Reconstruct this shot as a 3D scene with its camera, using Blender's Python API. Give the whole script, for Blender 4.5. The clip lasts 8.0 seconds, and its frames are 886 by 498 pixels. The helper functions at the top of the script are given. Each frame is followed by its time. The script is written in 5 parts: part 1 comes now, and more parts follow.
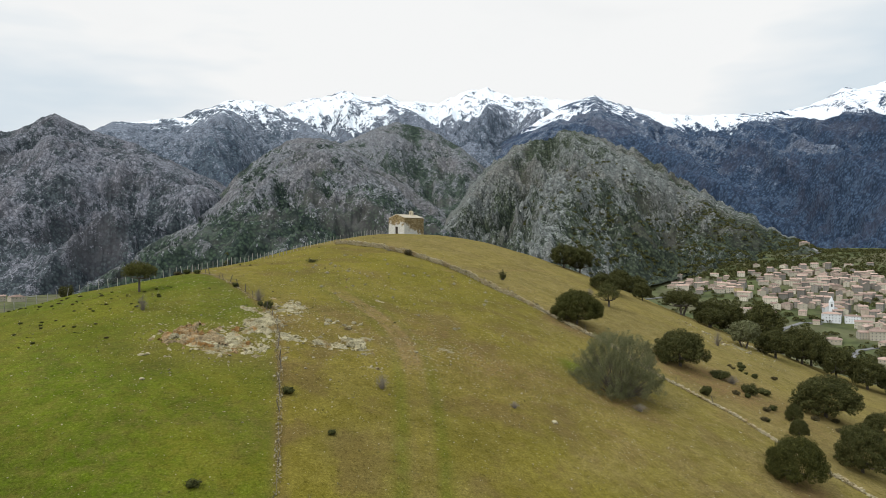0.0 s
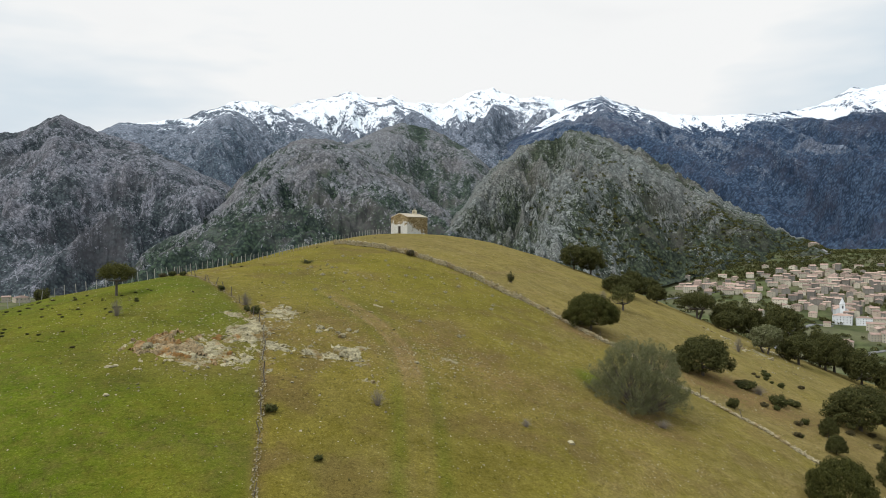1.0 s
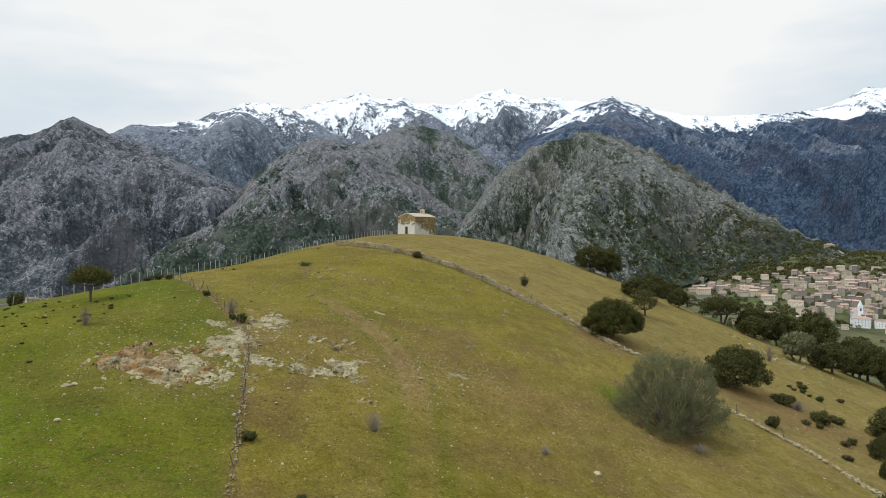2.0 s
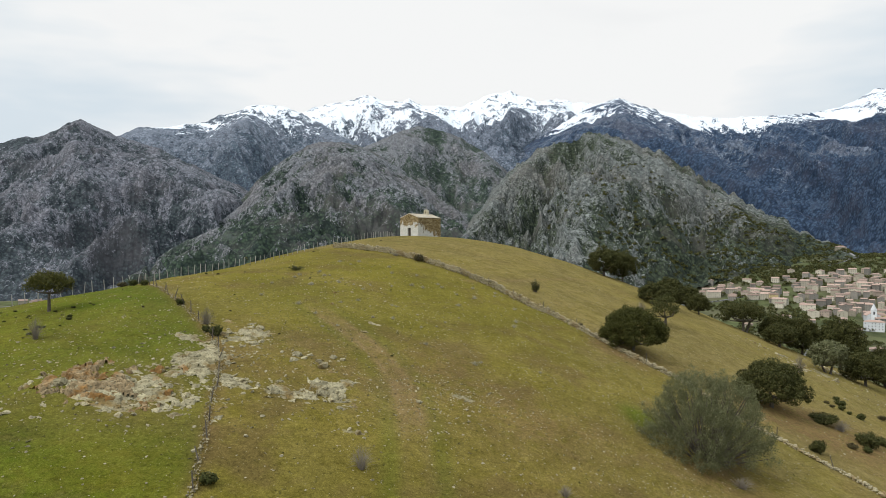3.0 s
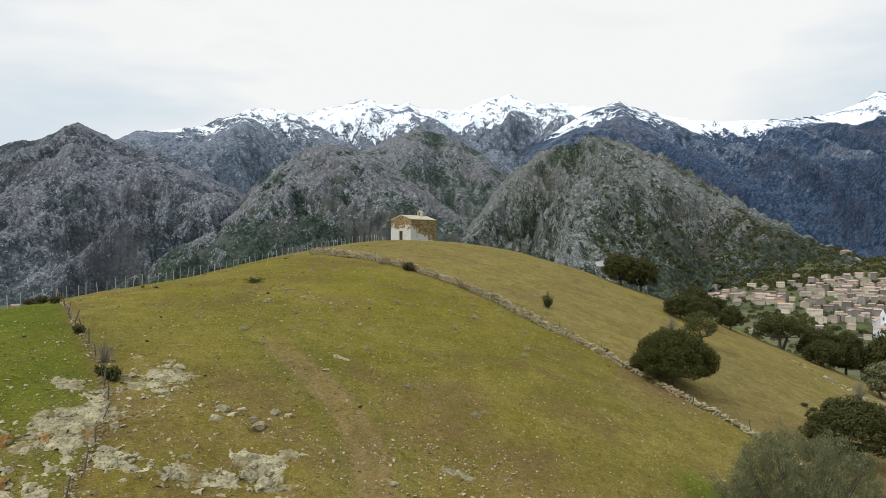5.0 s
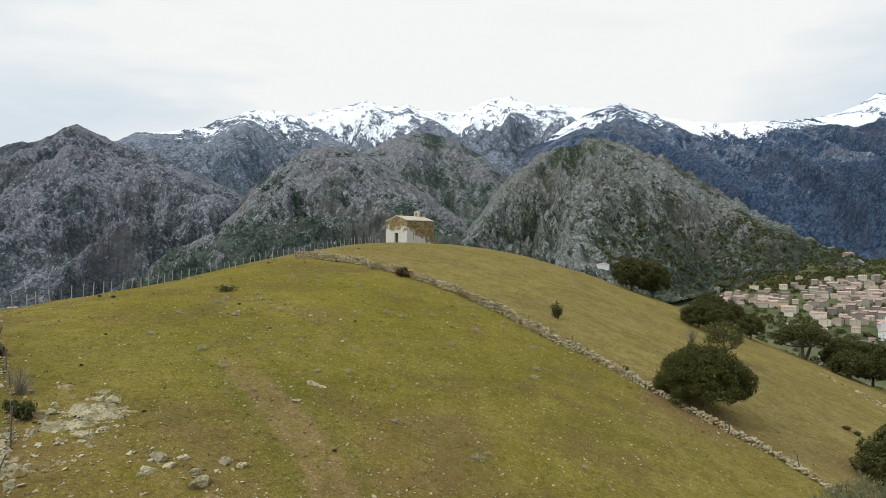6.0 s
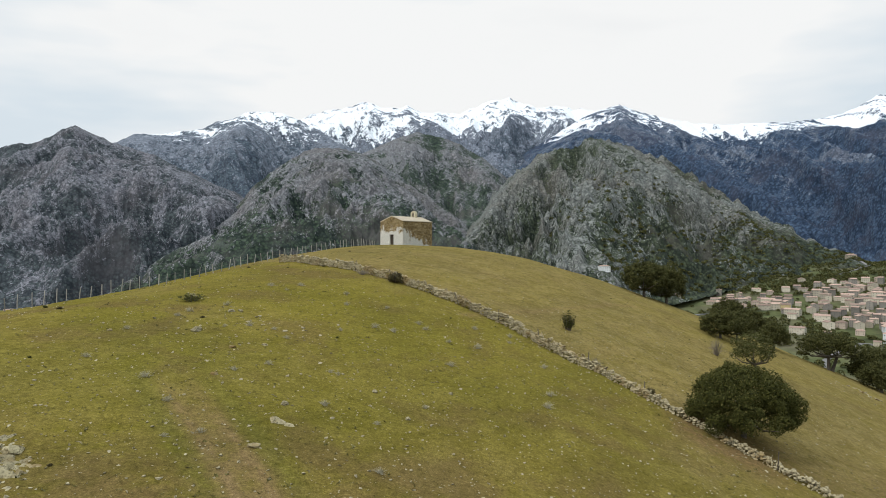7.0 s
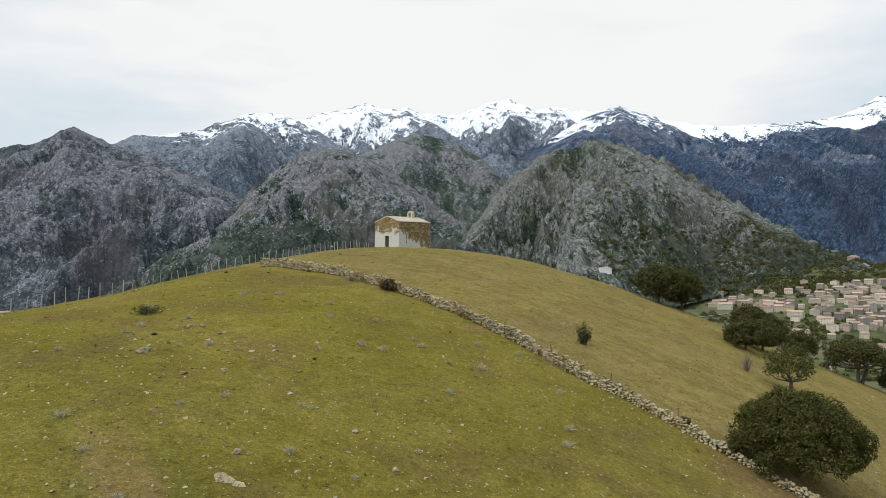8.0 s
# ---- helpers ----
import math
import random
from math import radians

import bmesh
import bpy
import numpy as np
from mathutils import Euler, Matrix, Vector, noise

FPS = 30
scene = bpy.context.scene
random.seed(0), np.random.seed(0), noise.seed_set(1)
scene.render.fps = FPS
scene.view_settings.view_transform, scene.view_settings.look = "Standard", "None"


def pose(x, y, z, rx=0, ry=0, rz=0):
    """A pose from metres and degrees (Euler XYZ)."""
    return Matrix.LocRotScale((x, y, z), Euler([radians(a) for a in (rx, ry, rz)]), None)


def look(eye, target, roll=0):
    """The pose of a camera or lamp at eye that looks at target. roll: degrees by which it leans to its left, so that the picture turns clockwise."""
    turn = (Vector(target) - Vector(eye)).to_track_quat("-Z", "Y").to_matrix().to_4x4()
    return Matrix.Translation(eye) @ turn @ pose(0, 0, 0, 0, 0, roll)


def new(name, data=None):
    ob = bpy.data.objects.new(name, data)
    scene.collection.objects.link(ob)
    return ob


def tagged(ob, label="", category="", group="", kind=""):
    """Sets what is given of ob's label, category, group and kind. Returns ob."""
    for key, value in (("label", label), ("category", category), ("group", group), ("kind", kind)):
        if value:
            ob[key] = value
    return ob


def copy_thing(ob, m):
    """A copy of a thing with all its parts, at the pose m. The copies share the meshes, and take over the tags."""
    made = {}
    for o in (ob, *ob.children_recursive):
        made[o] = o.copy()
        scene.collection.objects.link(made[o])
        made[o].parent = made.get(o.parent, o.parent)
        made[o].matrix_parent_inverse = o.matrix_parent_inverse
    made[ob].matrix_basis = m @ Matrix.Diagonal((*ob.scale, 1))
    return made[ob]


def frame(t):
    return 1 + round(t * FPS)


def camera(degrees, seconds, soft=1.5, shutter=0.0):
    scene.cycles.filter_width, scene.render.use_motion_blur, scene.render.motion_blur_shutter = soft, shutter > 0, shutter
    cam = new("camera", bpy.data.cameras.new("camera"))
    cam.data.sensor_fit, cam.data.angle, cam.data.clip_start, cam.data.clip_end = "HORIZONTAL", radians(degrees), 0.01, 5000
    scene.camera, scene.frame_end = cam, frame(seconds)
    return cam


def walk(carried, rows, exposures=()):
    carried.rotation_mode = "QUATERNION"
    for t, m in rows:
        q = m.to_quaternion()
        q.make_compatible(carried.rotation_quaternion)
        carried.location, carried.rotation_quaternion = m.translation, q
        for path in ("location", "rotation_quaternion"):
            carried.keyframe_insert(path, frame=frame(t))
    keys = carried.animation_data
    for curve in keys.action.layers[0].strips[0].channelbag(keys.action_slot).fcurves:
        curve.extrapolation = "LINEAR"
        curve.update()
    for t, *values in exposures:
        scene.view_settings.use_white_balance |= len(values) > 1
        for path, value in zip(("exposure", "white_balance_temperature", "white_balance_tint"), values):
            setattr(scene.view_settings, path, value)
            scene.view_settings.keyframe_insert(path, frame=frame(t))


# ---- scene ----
cam = camera(63.93, 8.0, 0.5)
# seconds, x, y, z, yaw, pitch
PATH = [
    (0.0, 4.31, -197.55, -1.45, -1.72, -0.76),
    (0.5, 4.55, -193.57, -1.57, -1.60, -0.74),
    (1.0, 4.80, -189.40, -1.67, -1.27, -0.69),
    (1.5, 5.05, -185.00, -1.74, -0.87, -0.64),
    (3.0, 5.77, -171.00, -1.80, 0.10, -0.39),
    (3.5, 5.98, -166.30, -1.75, 0.10, -0.29),
    (4.0, 6.18, -161.50, -1.67, 0.09, -0.21),
    (4.5, 6.37, -156.70, -1.60, 0.08, -0.15),
    (6.0, 6.83, -142.35, -1.32, 0.06, 0.08),
    (6.5, 6.94, -137.68, -1.23, 0.05, 0.15),
    (7.0, 7.03, -133.05, -1.12, 0.03, 0.22),
    (7.5, 7.10, -128.55, -1.01, 0.01, 0.28),
    (8.0, 7.15, -124.05, -0.91, 0.00, 0.34),
]
walk(cam, [(t, pose(x, y, z, 90 + p, 0, w)) for t, x, y, z, w, p in PATH])

# ---- light: a bright overcast sky and a weak, wide sun ----
SUN_HIGH, SUN_TURN = 44.0, 238.0
world = bpy.data.worlds.new("sky")
scene.world = world
world.use_nodes = True


def node(nt, kind, **values):
    """A node with its properties and inputs set by name."""
    n = nt.nodes.new(kind)
    for key, value in values.items():
        if key in n.inputs:
            n.inputs[key].default_value = value
        else:
            setattr(n, key, value)
    return n


def link(nt, a, b):
    nt.links.new(a, b)


def ramp(nt, source, stops):
    """A colour ramp: (place, grey or colour) stops."""
    n = nt.nodes.new("ShaderNodeValToRGB")
    while len(n.color_ramp.elements) < len(stops):
        n.color_ramp.elements.new(0.5)
    for e, (p, c) in zip(n.color_ramp.elements, stops):
        e.position = p
        e.color = (c, c, c, 1) if isinstance(c, (int, float)) else (*c, 1)
    link(nt, source, n.inputs[0])
    return n.outputs[0]


def maths(nt, op, a, b=0.0, clamp=False):
    n = nt.nodes.new("ShaderNodeMath")
    n.operation, n.use_clamp = op, clamp
    for i, v in enumerate((a, b)):
        if isinstance(v, (int, float)):
            n.inputs[i].default_value = v
        else:
            link(nt, v, n.inputs[i])
    return n.outputs[0]


def mix(nt, fac, a, b, blend="MIX"):
    n = nt.nodes.new("ShaderNodeMix")
    n.data_type, n.blend_type = "RGBA", blend
    for slot, v in ((0, fac), (6, a), (7, b)):
        if isinstance(v, (int, float)):
            n.inputs[slot].default_value = v
        elif isinstance(v, tuple):
            n.inputs[slot].default_value = (*v, 1)
        else:
            link(nt, v, n.inputs[slot])
    return n.outputs[2]


def noise_tex(nt, coord, scale, detail=6.0, rough=0.55, stretch=None, warp=0.0):
    if stretch:
        mp = node(nt, "ShaderNodeMapping")
        mp.inputs["Scale"].default_value = stretch
        link(nt, coord, mp.inputs[0])
        coord = mp.outputs[0]
    n = node(nt, "ShaderNodeTexNoise", Scale=scale, Detail=detail, Roughness=rough, Distortion=warp)
    link(nt, coord, n.inputs["Vector"])
    return n.outputs[0]


wn = world.node_tree
wn.nodes.clear()
sky = node(wn, "ShaderNodeTexSky", sky_type="NISHITA", sun_disc=False, sun_elevation=radians(SUN_HIGH),
           sun_rotation=radians(SUN_TURN), air_density=1.0, dust_density=3.0)
coord = node(wn, "ShaderNodeTexCoord")
clouds = noise_tex(wn, coord.outputs["Generated"], 1.6, 5.0, 0.5, (1.0, 1.0, 3.2), 0.4)
cover = ramp(wn, clouds, [(0.30, 0.88), (0.52, 1.0)])
# the cloud is thin and white ahead, blue-grey to the sides
to_sun = Vector((math.sin(radians(SUN_TURN)) * math.cos(radians(SUN_HIGH)), math.cos(radians(SUN_TURN)) * math.cos(radians(SUN_HIGH)),
                 math.sin(radians(SUN_HIGH))))
near_sun = node(wn, "ShaderNodeVectorMath", operation="DOT_PRODUCT")
link(wn, coord.outputs["Generated"], near_sun.inputs[0])
near_sun.inputs[1].default_value = (0.02, 0.90, 0.43)
veil = maths(wn, "ADD", near_sun.outputs["Value"], maths(wn, "MULTIPLY", noise_tex(wn, coord.outputs["Generated"], 2.3, 4.0, 0.5, (1.0, 1.0, 4.0)), 0.7))
bright = ramp(wn, maths(wn, "SUBTRACT", veil, 0.3), [(0.85, (0.74, 0.83, 0.90)), (0.99, (0.99, 1.0, 1.0))])
dim = node(wn, "ShaderNodeVectorMath", operation="SCALE")
dim.inputs["Scale"].default_value = 0.10
link(wn, sky.outputs[0], dim.inputs[0])
# an overcast sky is brighter overhead than near the horizon
part_z = node(wn, "ShaderNodeSeparateXYZ")
link(wn, coord.outputs["Generated"], part_z.inputs[0])
overhead = maths(wn, "MULTIPLY_ADD", ramp(wn, part_z.outputs[2], [(0.36, 0.0), (0.95, 1.0)]), 1.5)
overhead.node.inputs[2].default_value = 1.0
back = node(wn, "ShaderNodeBackground")
link(wn, maths(wn, "MULTIPLY", overhead, 0.92), back.inputs[1])
link(wn, mix(wn, cover, dim.outputs[0], bright), back.inputs[0])
link(wn, back.outputs[0], node(wn, "ShaderNodeOutputWorld").inputs[0])

sun_data = bpy.data.lights.new("sun", "SUN")
sun_data.energy, sun_data.angle, sun_data.color = 1.9, radians(22), (1.0, 0.98, 0.95)
sun = new("sun", sun_data)
sun.matrix_world = look(to_sun * 100, (0, 0, 0))


# ---- materials ----
def material(name, rough=0.9, spec=0.2):
    m = bpy.data.materials.new(name)
    m.use_nodes = True
    nt = m.node_tree
    bsdf = nt.nodes["Principled BSDF"]
    bsdf.inputs["Roughness"].default_value = rough
    bsdf.inputs["Specular IOR Level"].default_value = spec
    geo = nt.nodes.new("ShaderNodeNewGeometry")
    return m, nt, bsdf, geo


def bump(nt, bsdf, height, strength, distance):
    b = node(nt, "ShaderNodeBump", Strength=strength, Distance=distance)
    link(nt, height, b.inputs["Height"])
    link(nt, b.outputs[0], bsdf.inputs["Normal"])


def mountain_material(name, rock, dark, scrub, green, size=1.0, warm=(0.0, 0.0, 0.0), snowy=False):
    """Bare rock where the attribute "rock" is high, bushes elsewhere; snow by the attribute "snow"."""
    m, nt, bsdf, geo = material(name, 0.95, 0.1)
    pos = geo.outputs["Position"]

    def attr(key):
        return node(nt, "ShaderNodeAttribute", attribute_name=key).outputs["Fac"]
    broad, mid = noise_tex(nt, pos, 0.0055, 5.0, 0.6), noise_tex(nt, pos, 0.032 / size, 5.0, 0.6)
    fine, grain = noise_tex(nt, pos, 0.13 / size, 5.0, 0.68, (1.0, 1.0, 0.6), 0.6), noise_tex(nt, pos, 0.42 / size, 3.0, 0.6)
    joint = noise_tex(nt, pos, 0.075 / size, 4.0, 0.6, (1.0, 1.0, 0.45), 1.2)
    stone = mix(nt, ramp(nt, fine, [(0.36, 0.0), (0.62, 1.0)]), dark, rock)
    stone = mix(nt, ramp(nt, broad, [(0.46, 0.0), (0.60, 0.55)]), stone, warm) if sum(warm) else stone
    stone = mix(nt, ramp(nt, grain, [(0.54, 0.0), (0.68, 0.7)]), stone, tuple(1.22 * c for c in rock))
    stone = mix(nt, ramp(nt, joint, [(0.455, 0.0), (0.49, 0.85), (0.525, 0.0)]), stone, tuple(0.35 * c for c in dark))
    bent = node(nt, "ShaderNodeVectorMath", operation="MULTIPLY_ADD")
    wave = node(nt, "ShaderNodeTexNoise", Scale=0.045 / size, Detail=4.0)
    link(nt, pos, wave.inputs["Vector"])
    link(nt, wave.outputs["Color"], bent.inputs[0])
    bent.inputs[1].default_value = (24 * size, 24 * size, 24 * size)
    link(nt, pos, bent.inputs[2])
    blocks = node(nt, "ShaderNodeTexVoronoi", Scale=0.095 / size, feature="DISTANCE_TO_EDGE")
    link(nt, bent.outputs[0], blocks.inputs["Vector"])
    crack = ramp(nt, blocks.outputs["Distance"], [(0.0, 0.0), (0.22, 1.0)])
    stone = mix(nt, crack, mix(nt, 0.55, stone, tuple(0.3 * c for c in dark)), stone)
    bush = node(nt, "ShaderNodeTexVoronoi", Scale=0.20 / size, Randomness=1.0)
    link(nt, pos, bush.inputs["Vector"])
    tone = node(nt, "ShaderNodeSeparateColor")
    link(nt, bush.outputs["Color"], tone.inputs[0])
    leaf = mix(nt, ramp(nt, maths(nt, "ADD", maths(nt, "MULTIPLY", tone.outputs[0], 0.35), maths(nt, "MULTIPLY", mid, 0.65)), [(0.36, 0.0), (0.62, 1.0)]), tuple(0.75 * c for c in scrub), tuple(1.15 * c for c in green))
    # gaps between bushes darkened in the colour, standing for their shade
    leaf = mix(nt, ramp(nt, bush.outputs["Distance"], [(0.30, 0.0), (0.75, 0.75)]), leaf, tuple(0.35 * c for c in scrub))
    leaf = mix(nt, ramp(nt, mid, [(0.56, 0.0), (0.66, 0.5)]), leaf, tuple(0.5 * a + 0.5 * b for a, b in zip(green, dark)))
    leaf = mix(nt, ramp(nt, broad, [(0.52, 0.0), (0.66, 0.55)]), leaf, tuple(0.6 * c for c in warm)) if sum(warm) else leaf
    cover = maths(nt, "ADD", attr("rock"), maths(nt, "MULTIPLY", maths(nt, "SUBTRACT", fine, 0.5), 2.0))
    cover = maths(nt, "ADD", cover, maths(nt, "MULTIPLY", maths(nt, "SUBTRACT", grain, 0.5), 1.4))
    cover = maths(nt, "ADD", cover, maths(nt, "MULTIPLY", maths(nt, "SUBTRACT", mid, 0.5), 0.8))
    colour = mix(nt, ramp(nt, cover, [(0.44, 0.0), (0.54, 1.0)]), leaf, stone)
    if snowy:
        s = maths(nt, "ADD", attr("snow"), maths(nt, "MULTIPLY", maths(nt, "SUBTRACT", fine, 0.5), 2.4))
        s = maths(nt, "ADD", s, maths(nt, "MULTIPLY", maths(nt, "SUBTRACT", grain, 0.5), 1.5))
        colour = mix(nt, ramp(nt, s, [(0.47, 0.0), (0.55, 1.0)]), colour, (0.76, 0.785, 0.82))
    link(nt, colour, bsdf.inputs["Base Color"])
    rough = maths(nt, "ADD", maths(nt, "ADD", maths(nt, "MULTIPLY", mid, 0.8), maths(nt, "MULTIPLY", fine, 0.6)), maths(nt, "MULTIPLY", grain, 0.2))
    rough = maths(nt, "SUBTRACT", rough, maths(nt, "MULTIPLY", bush.outputs["Distance"], 0.06))
    bump(nt, bsdf, rough, 1.0, 6.0 * size)
    return m


def ground_material():
    """Winter pasture: olive turf, lush, bare and trodden patches (by the attributes), scrubby green far off."""
    m, nt, bsdf, geo = material("pasture", 1.0, 0.0)
    # the nap of the grass
    bsdf.inputs["Sheen Weight"].default_value, bsdf.inputs["Sheen Roughness"].default_value = 0.12, 0.5
    bsdf.inputs["Sheen Tint"].default_value = (0.62, 0.55, 0.22, 1)
    pos = geo.outputs["Position"]
    n1 = noise_tex(nt, pos, 0.05, 5.0, 0.6)
    n2 = noise_tex(nt, pos, 0.45, 6.0, 0.65)
    n3 = noise_tex(nt, pos, 4.6, 5.0, 0.75)
    n4 = noise_tex(nt, pos, 0.9, 4.0, 0.6)
    turf = mix(nt, ramp(nt, n2, [(0.34, 0.0), (0.66, 1.0)]), (0.124, 0.100, 0.019), (0.190, 0.152, 0.038))
    turf = mix(nt, ramp(nt, n1, [(0.42, 0.0), (0.66, 0.6)]), turf, (0.150, 0.132, 0.014))

    n5 = noise_tex(nt, pos, 0.16, 4.0, 0.6)
    turf = mix(nt, ramp(nt, n5, [(0.49, 0.0), (0.62, 0.75)]), turf, (0.128, 0.088, 0.034))

    def attr(name):
        a = node(nt, "ShaderNodeAttribute", attribute_name=name)
        return a.outputs["Fac"]
    turf = mix(nt, maths(nt, "MULTIPLY", attr("mossy"), ramp(nt, n4, [(0.30, 0.4), (0.6, 1.0)])), turf, mix(nt, n2, (0.098, 0.094, 0.008), (0.152, 0.136, 0.014)))
    dry = maths(nt, "MULTIPLY", attr("dry"), ramp(nt, n4, [(0.30, 0.6), (0.6, 1.0)]))
    turf = mix(nt, dry, turf, mix(nt, ramp(nt, n2, [(0.35, 0.0), (0.65, 1.0)]), (0.150, 0.114, 0.041), (0.214, 0.166, 0.070)))
    lush = maths(nt, "MULTIPLY", attr("lush"), ramp(nt, n4, [(0.30, 0.45), (0.6, 1.0)]))
    turf = mix(nt, lush, turf, mix(nt, ramp(nt, n2, [(0.35, 0.0), (0.65, 1.0)]), (0.050, 0.084, 0.004), (0.088, 0.118, 0.008)))
    bare = maths(nt, "MULTIPLY", attr("bare"), ramp(nt, n4, [(0.33, 0.2), (0.56, 1.0)]))
    turf = mix(nt, bare, turf, mix(nt, n2, (0.130, 0.078, 0.034), (0.190, 0.122, 0.062)))
    ruts = maths(nt, "MULTIPLY", attr("track"), ramp(nt, n4, [(0.30, 0.45), (0.55, 1.0)]))
    turf = mix(nt, ruts, turf, mix(nt, n2, (0.180, 0.118, 0.054), (0.230, 0.160, 0.082)))
    # light and dark tussocks at three sizes
    n6, n7 = noise_tex(nt, pos, 13.0, 3.0, 0.75), noise_tex(nt, pos, 2.0, 6.0, 0.78, None, 0.5)
    tone = maths(nt, "MULTIPLY", ramp(nt, n7, [(0.36, 0.46), (0.48, 0.72), (0.56, 0.74), (0.66, 0.98)]), ramp(nt, n3, [(0.35, 0.48), (0.47, 0.70), (0.55, 0.72), (0.67, 1.0)]))
    tone = maths(nt, "MULTIPLY", tone, ramp(nt, n6, [(0.34, 0.40), (0.48, 0.70), (0.55, 0.72), (0.66, 1.0)]))
    shade = node(nt, "ShaderNodeVectorMath", operation="SCALE")
    link(nt, turf, shade.inputs[0])
    link(nt, maths(nt, "MULTIPLY", tone, 2.6), shade.inputs["Scale"])
    turf = mix(nt, ramp(nt, n3, [(0.56, 0.0), (0.70, 0.35)]), shade.outputs[0], (0.215, 0.188, 0.072))
    stone = mix(nt, ramp(nt, n4, [(0.38, 0.0), (0.58, 1.0)]), (0.12, 0.10, 0.058), (0.25, 0.22, 0.145))
    stone = mix(nt, ramp(nt, n3, [(0.36, 0.8), (0.48, 0.0)]), stone, (0.05, 0.045, 0.03))
    stone = mix(nt, attr("rusty"), stone, mix(nt, n4, (0.17, 0.085, 0.022), (0.27, 0.17, 0.07)))
    rock = ramp(nt, maths(nt, "ADD", attr("rocky"), maths(nt, "MULTIPLY", maths(nt, "SUBTRACT", n4, 0.5), 1.6)), [(0.60, 0.0), (0.72, 1.0)])
    turf = mix(nt, rock, turf, stone)
    far = mix(nt, ramp(nt, noise_tex(nt, pos, 0.035, 6.0, 0.65), [(0.38, 0.0), (0.60, 1.0)]), (0.032, 0.040, 0.022), (0.082, 0.094, 0.042))
    far = mix(nt, ramp(nt, noise_tex(nt, pos, 0.012, 3.0, 0.5), [(0.45, 0.0), (0.62, 0.7)]), far, (0.12, 0.105, 0.070))
    worn = ramp(nt, noise_tex(nt, pos, 0.09, 4.0, 0.6), [(0.36, (0.80, 0.78, 0.74)), (0.62, (1.0, 0.96, 0.88))])
    turf = mix(nt, 1.0, turf, worn, "MULTIPLY")
    link(nt, mix(nt, attr("far"), turf, far), bsdf.inputs["Base Color"])
    bump(nt, bsdf, maths(nt, "ADD", maths(nt, "ADD", n3, maths(nt, "MULTIPLY", n6, 0.5)), maths(nt, "MULTIPLY", n4, 1.2)), 0.8, 0.09)
    return m


def plain_material(name, a, b, scale, rough=0.9, strength=0.3, distance=0.03, random=0.0):
    """Two tones by noise at two scales, with relief; random: how far each object's tone may stray."""
    m, nt, bsdf, geo = material(name, rough)
    tc = nt.nodes.new("ShaderNodeTexCoord")
    n1 = noise_tex(nt, tc.outputs["Object"], scale, 6.0, 0.65)
    n2 = noise_tex(nt, tc.outputs["Object"], scale * 0.17, 3.0, 0.55)
    colour = mix(nt, ramp(nt, maths(nt, "ADD", maths(nt, "MULTIPLY", n1, 0.6), maths(nt, "MULTIPLY", n2, 0.4)), [(0.36, 0.0), (0.64, 1.0)]), a, b)
    if random:
        info = nt.nodes.new("ShaderNodeObjectInfo")
        v = node(nt, "ShaderNodeHueSaturation")
        link(nt, maths(nt, "ADD", maths(nt, "MULTIPLY", info.outputs["Random"], 2 * random), 1.0 - random), v.inputs["Value"])
        link(nt, colour, v.inputs["Color"])
        colour = v.outputs[0]
    link(nt, colour, bsdf.inputs["Base Color"])
    bump(nt, bsdf, n1, strength, distance)
    return m


def leaf_material(name, a, b, tip):
    """Leaves that differ one from the next, a little light coming through."""
    m, nt, bsdf, geo = material(name, 0.85, 0.12)
    isl = geo.outputs["Random Per Island"]
    n = noise_tex(nt, geo.outputs["Position"], 1.7, 3.0, 0.6)
    colour = mix(nt, ramp(nt, maths(nt, "ADD", maths(nt, "MULTIPLY", isl, 0.35), maths(nt, "MULTIPLY", n, 0.65)), [(0.3, 0.0), (0.7, 1.0)]), a, b)
    colour = mix(nt, ramp(nt, isl, [(0.86, 0.0), (0.98, 0.8)]), colour, tip)
    link(nt, colour, bsdf.inputs["Base Color"])
    glow = node(nt, "ShaderNodeBsdfTranslucent")
    link(nt, colour, glow.inputs[0])
    both = node(nt, "ShaderNodeMixShader", Fac=0.28)
    link(nt, bsdf.outputs[0], both.inputs[1])
    link(nt, glow.outputs[0], both.inputs[2])
    link(nt, both.outputs[0], nt.nodes["Material Output"].inputs["Surface"])
    return m


GROUND = ground_material()
BARK = plain_material("bark", (0.060, 0.048, 0.036), (0.16, 0.135, 0.105), 6.0, 0.95, 0.6, 0.05)
OAK_LEAF = leaf_material("holm_oak_leaf", (0.036, 0.039, 0.010), (0.082, 0.081, 0.019), (0.15, 0.132, 0.042))
DARK_LEAF = leaf_material("dark_oak_leaf", (0.040, 0.042, 0.013), (0.085, 0.083, 0.025), (0.15, 0.135, 0.05))
SMALL_LEAF = leaf_material("small_oak_leaf", (0.050, 0.052, 0.012), (0.105, 0.098, 0.024), (0.16, 0.145, 0.05))
OLIVE_LEAF = leaf_material("olive_leaf", (0.108, 0.110, 0.048), (0.188, 0.186, 0.092), (0.27, 0.265, 0.16))


# ---- numbers that depend on place: noise and the lie of the land ----
def lattice(ix, iy, seed):
    h = (ix.astype(np.int64) * 374761393 + iy.astype(np.int64) * 668265263 + seed * 974634777) & 0xFFFFFFFF
    h = ((h ^ (h >> 13)) * 1274126177) & 0xFFFFFFFF
    h = ((h ^ (h >> 16)) * 2246822519) & 0xFFFFFFFF
    return ((h ^ (h >> 15)) & 0xFFFFFF) / float(0xFFFFFF)


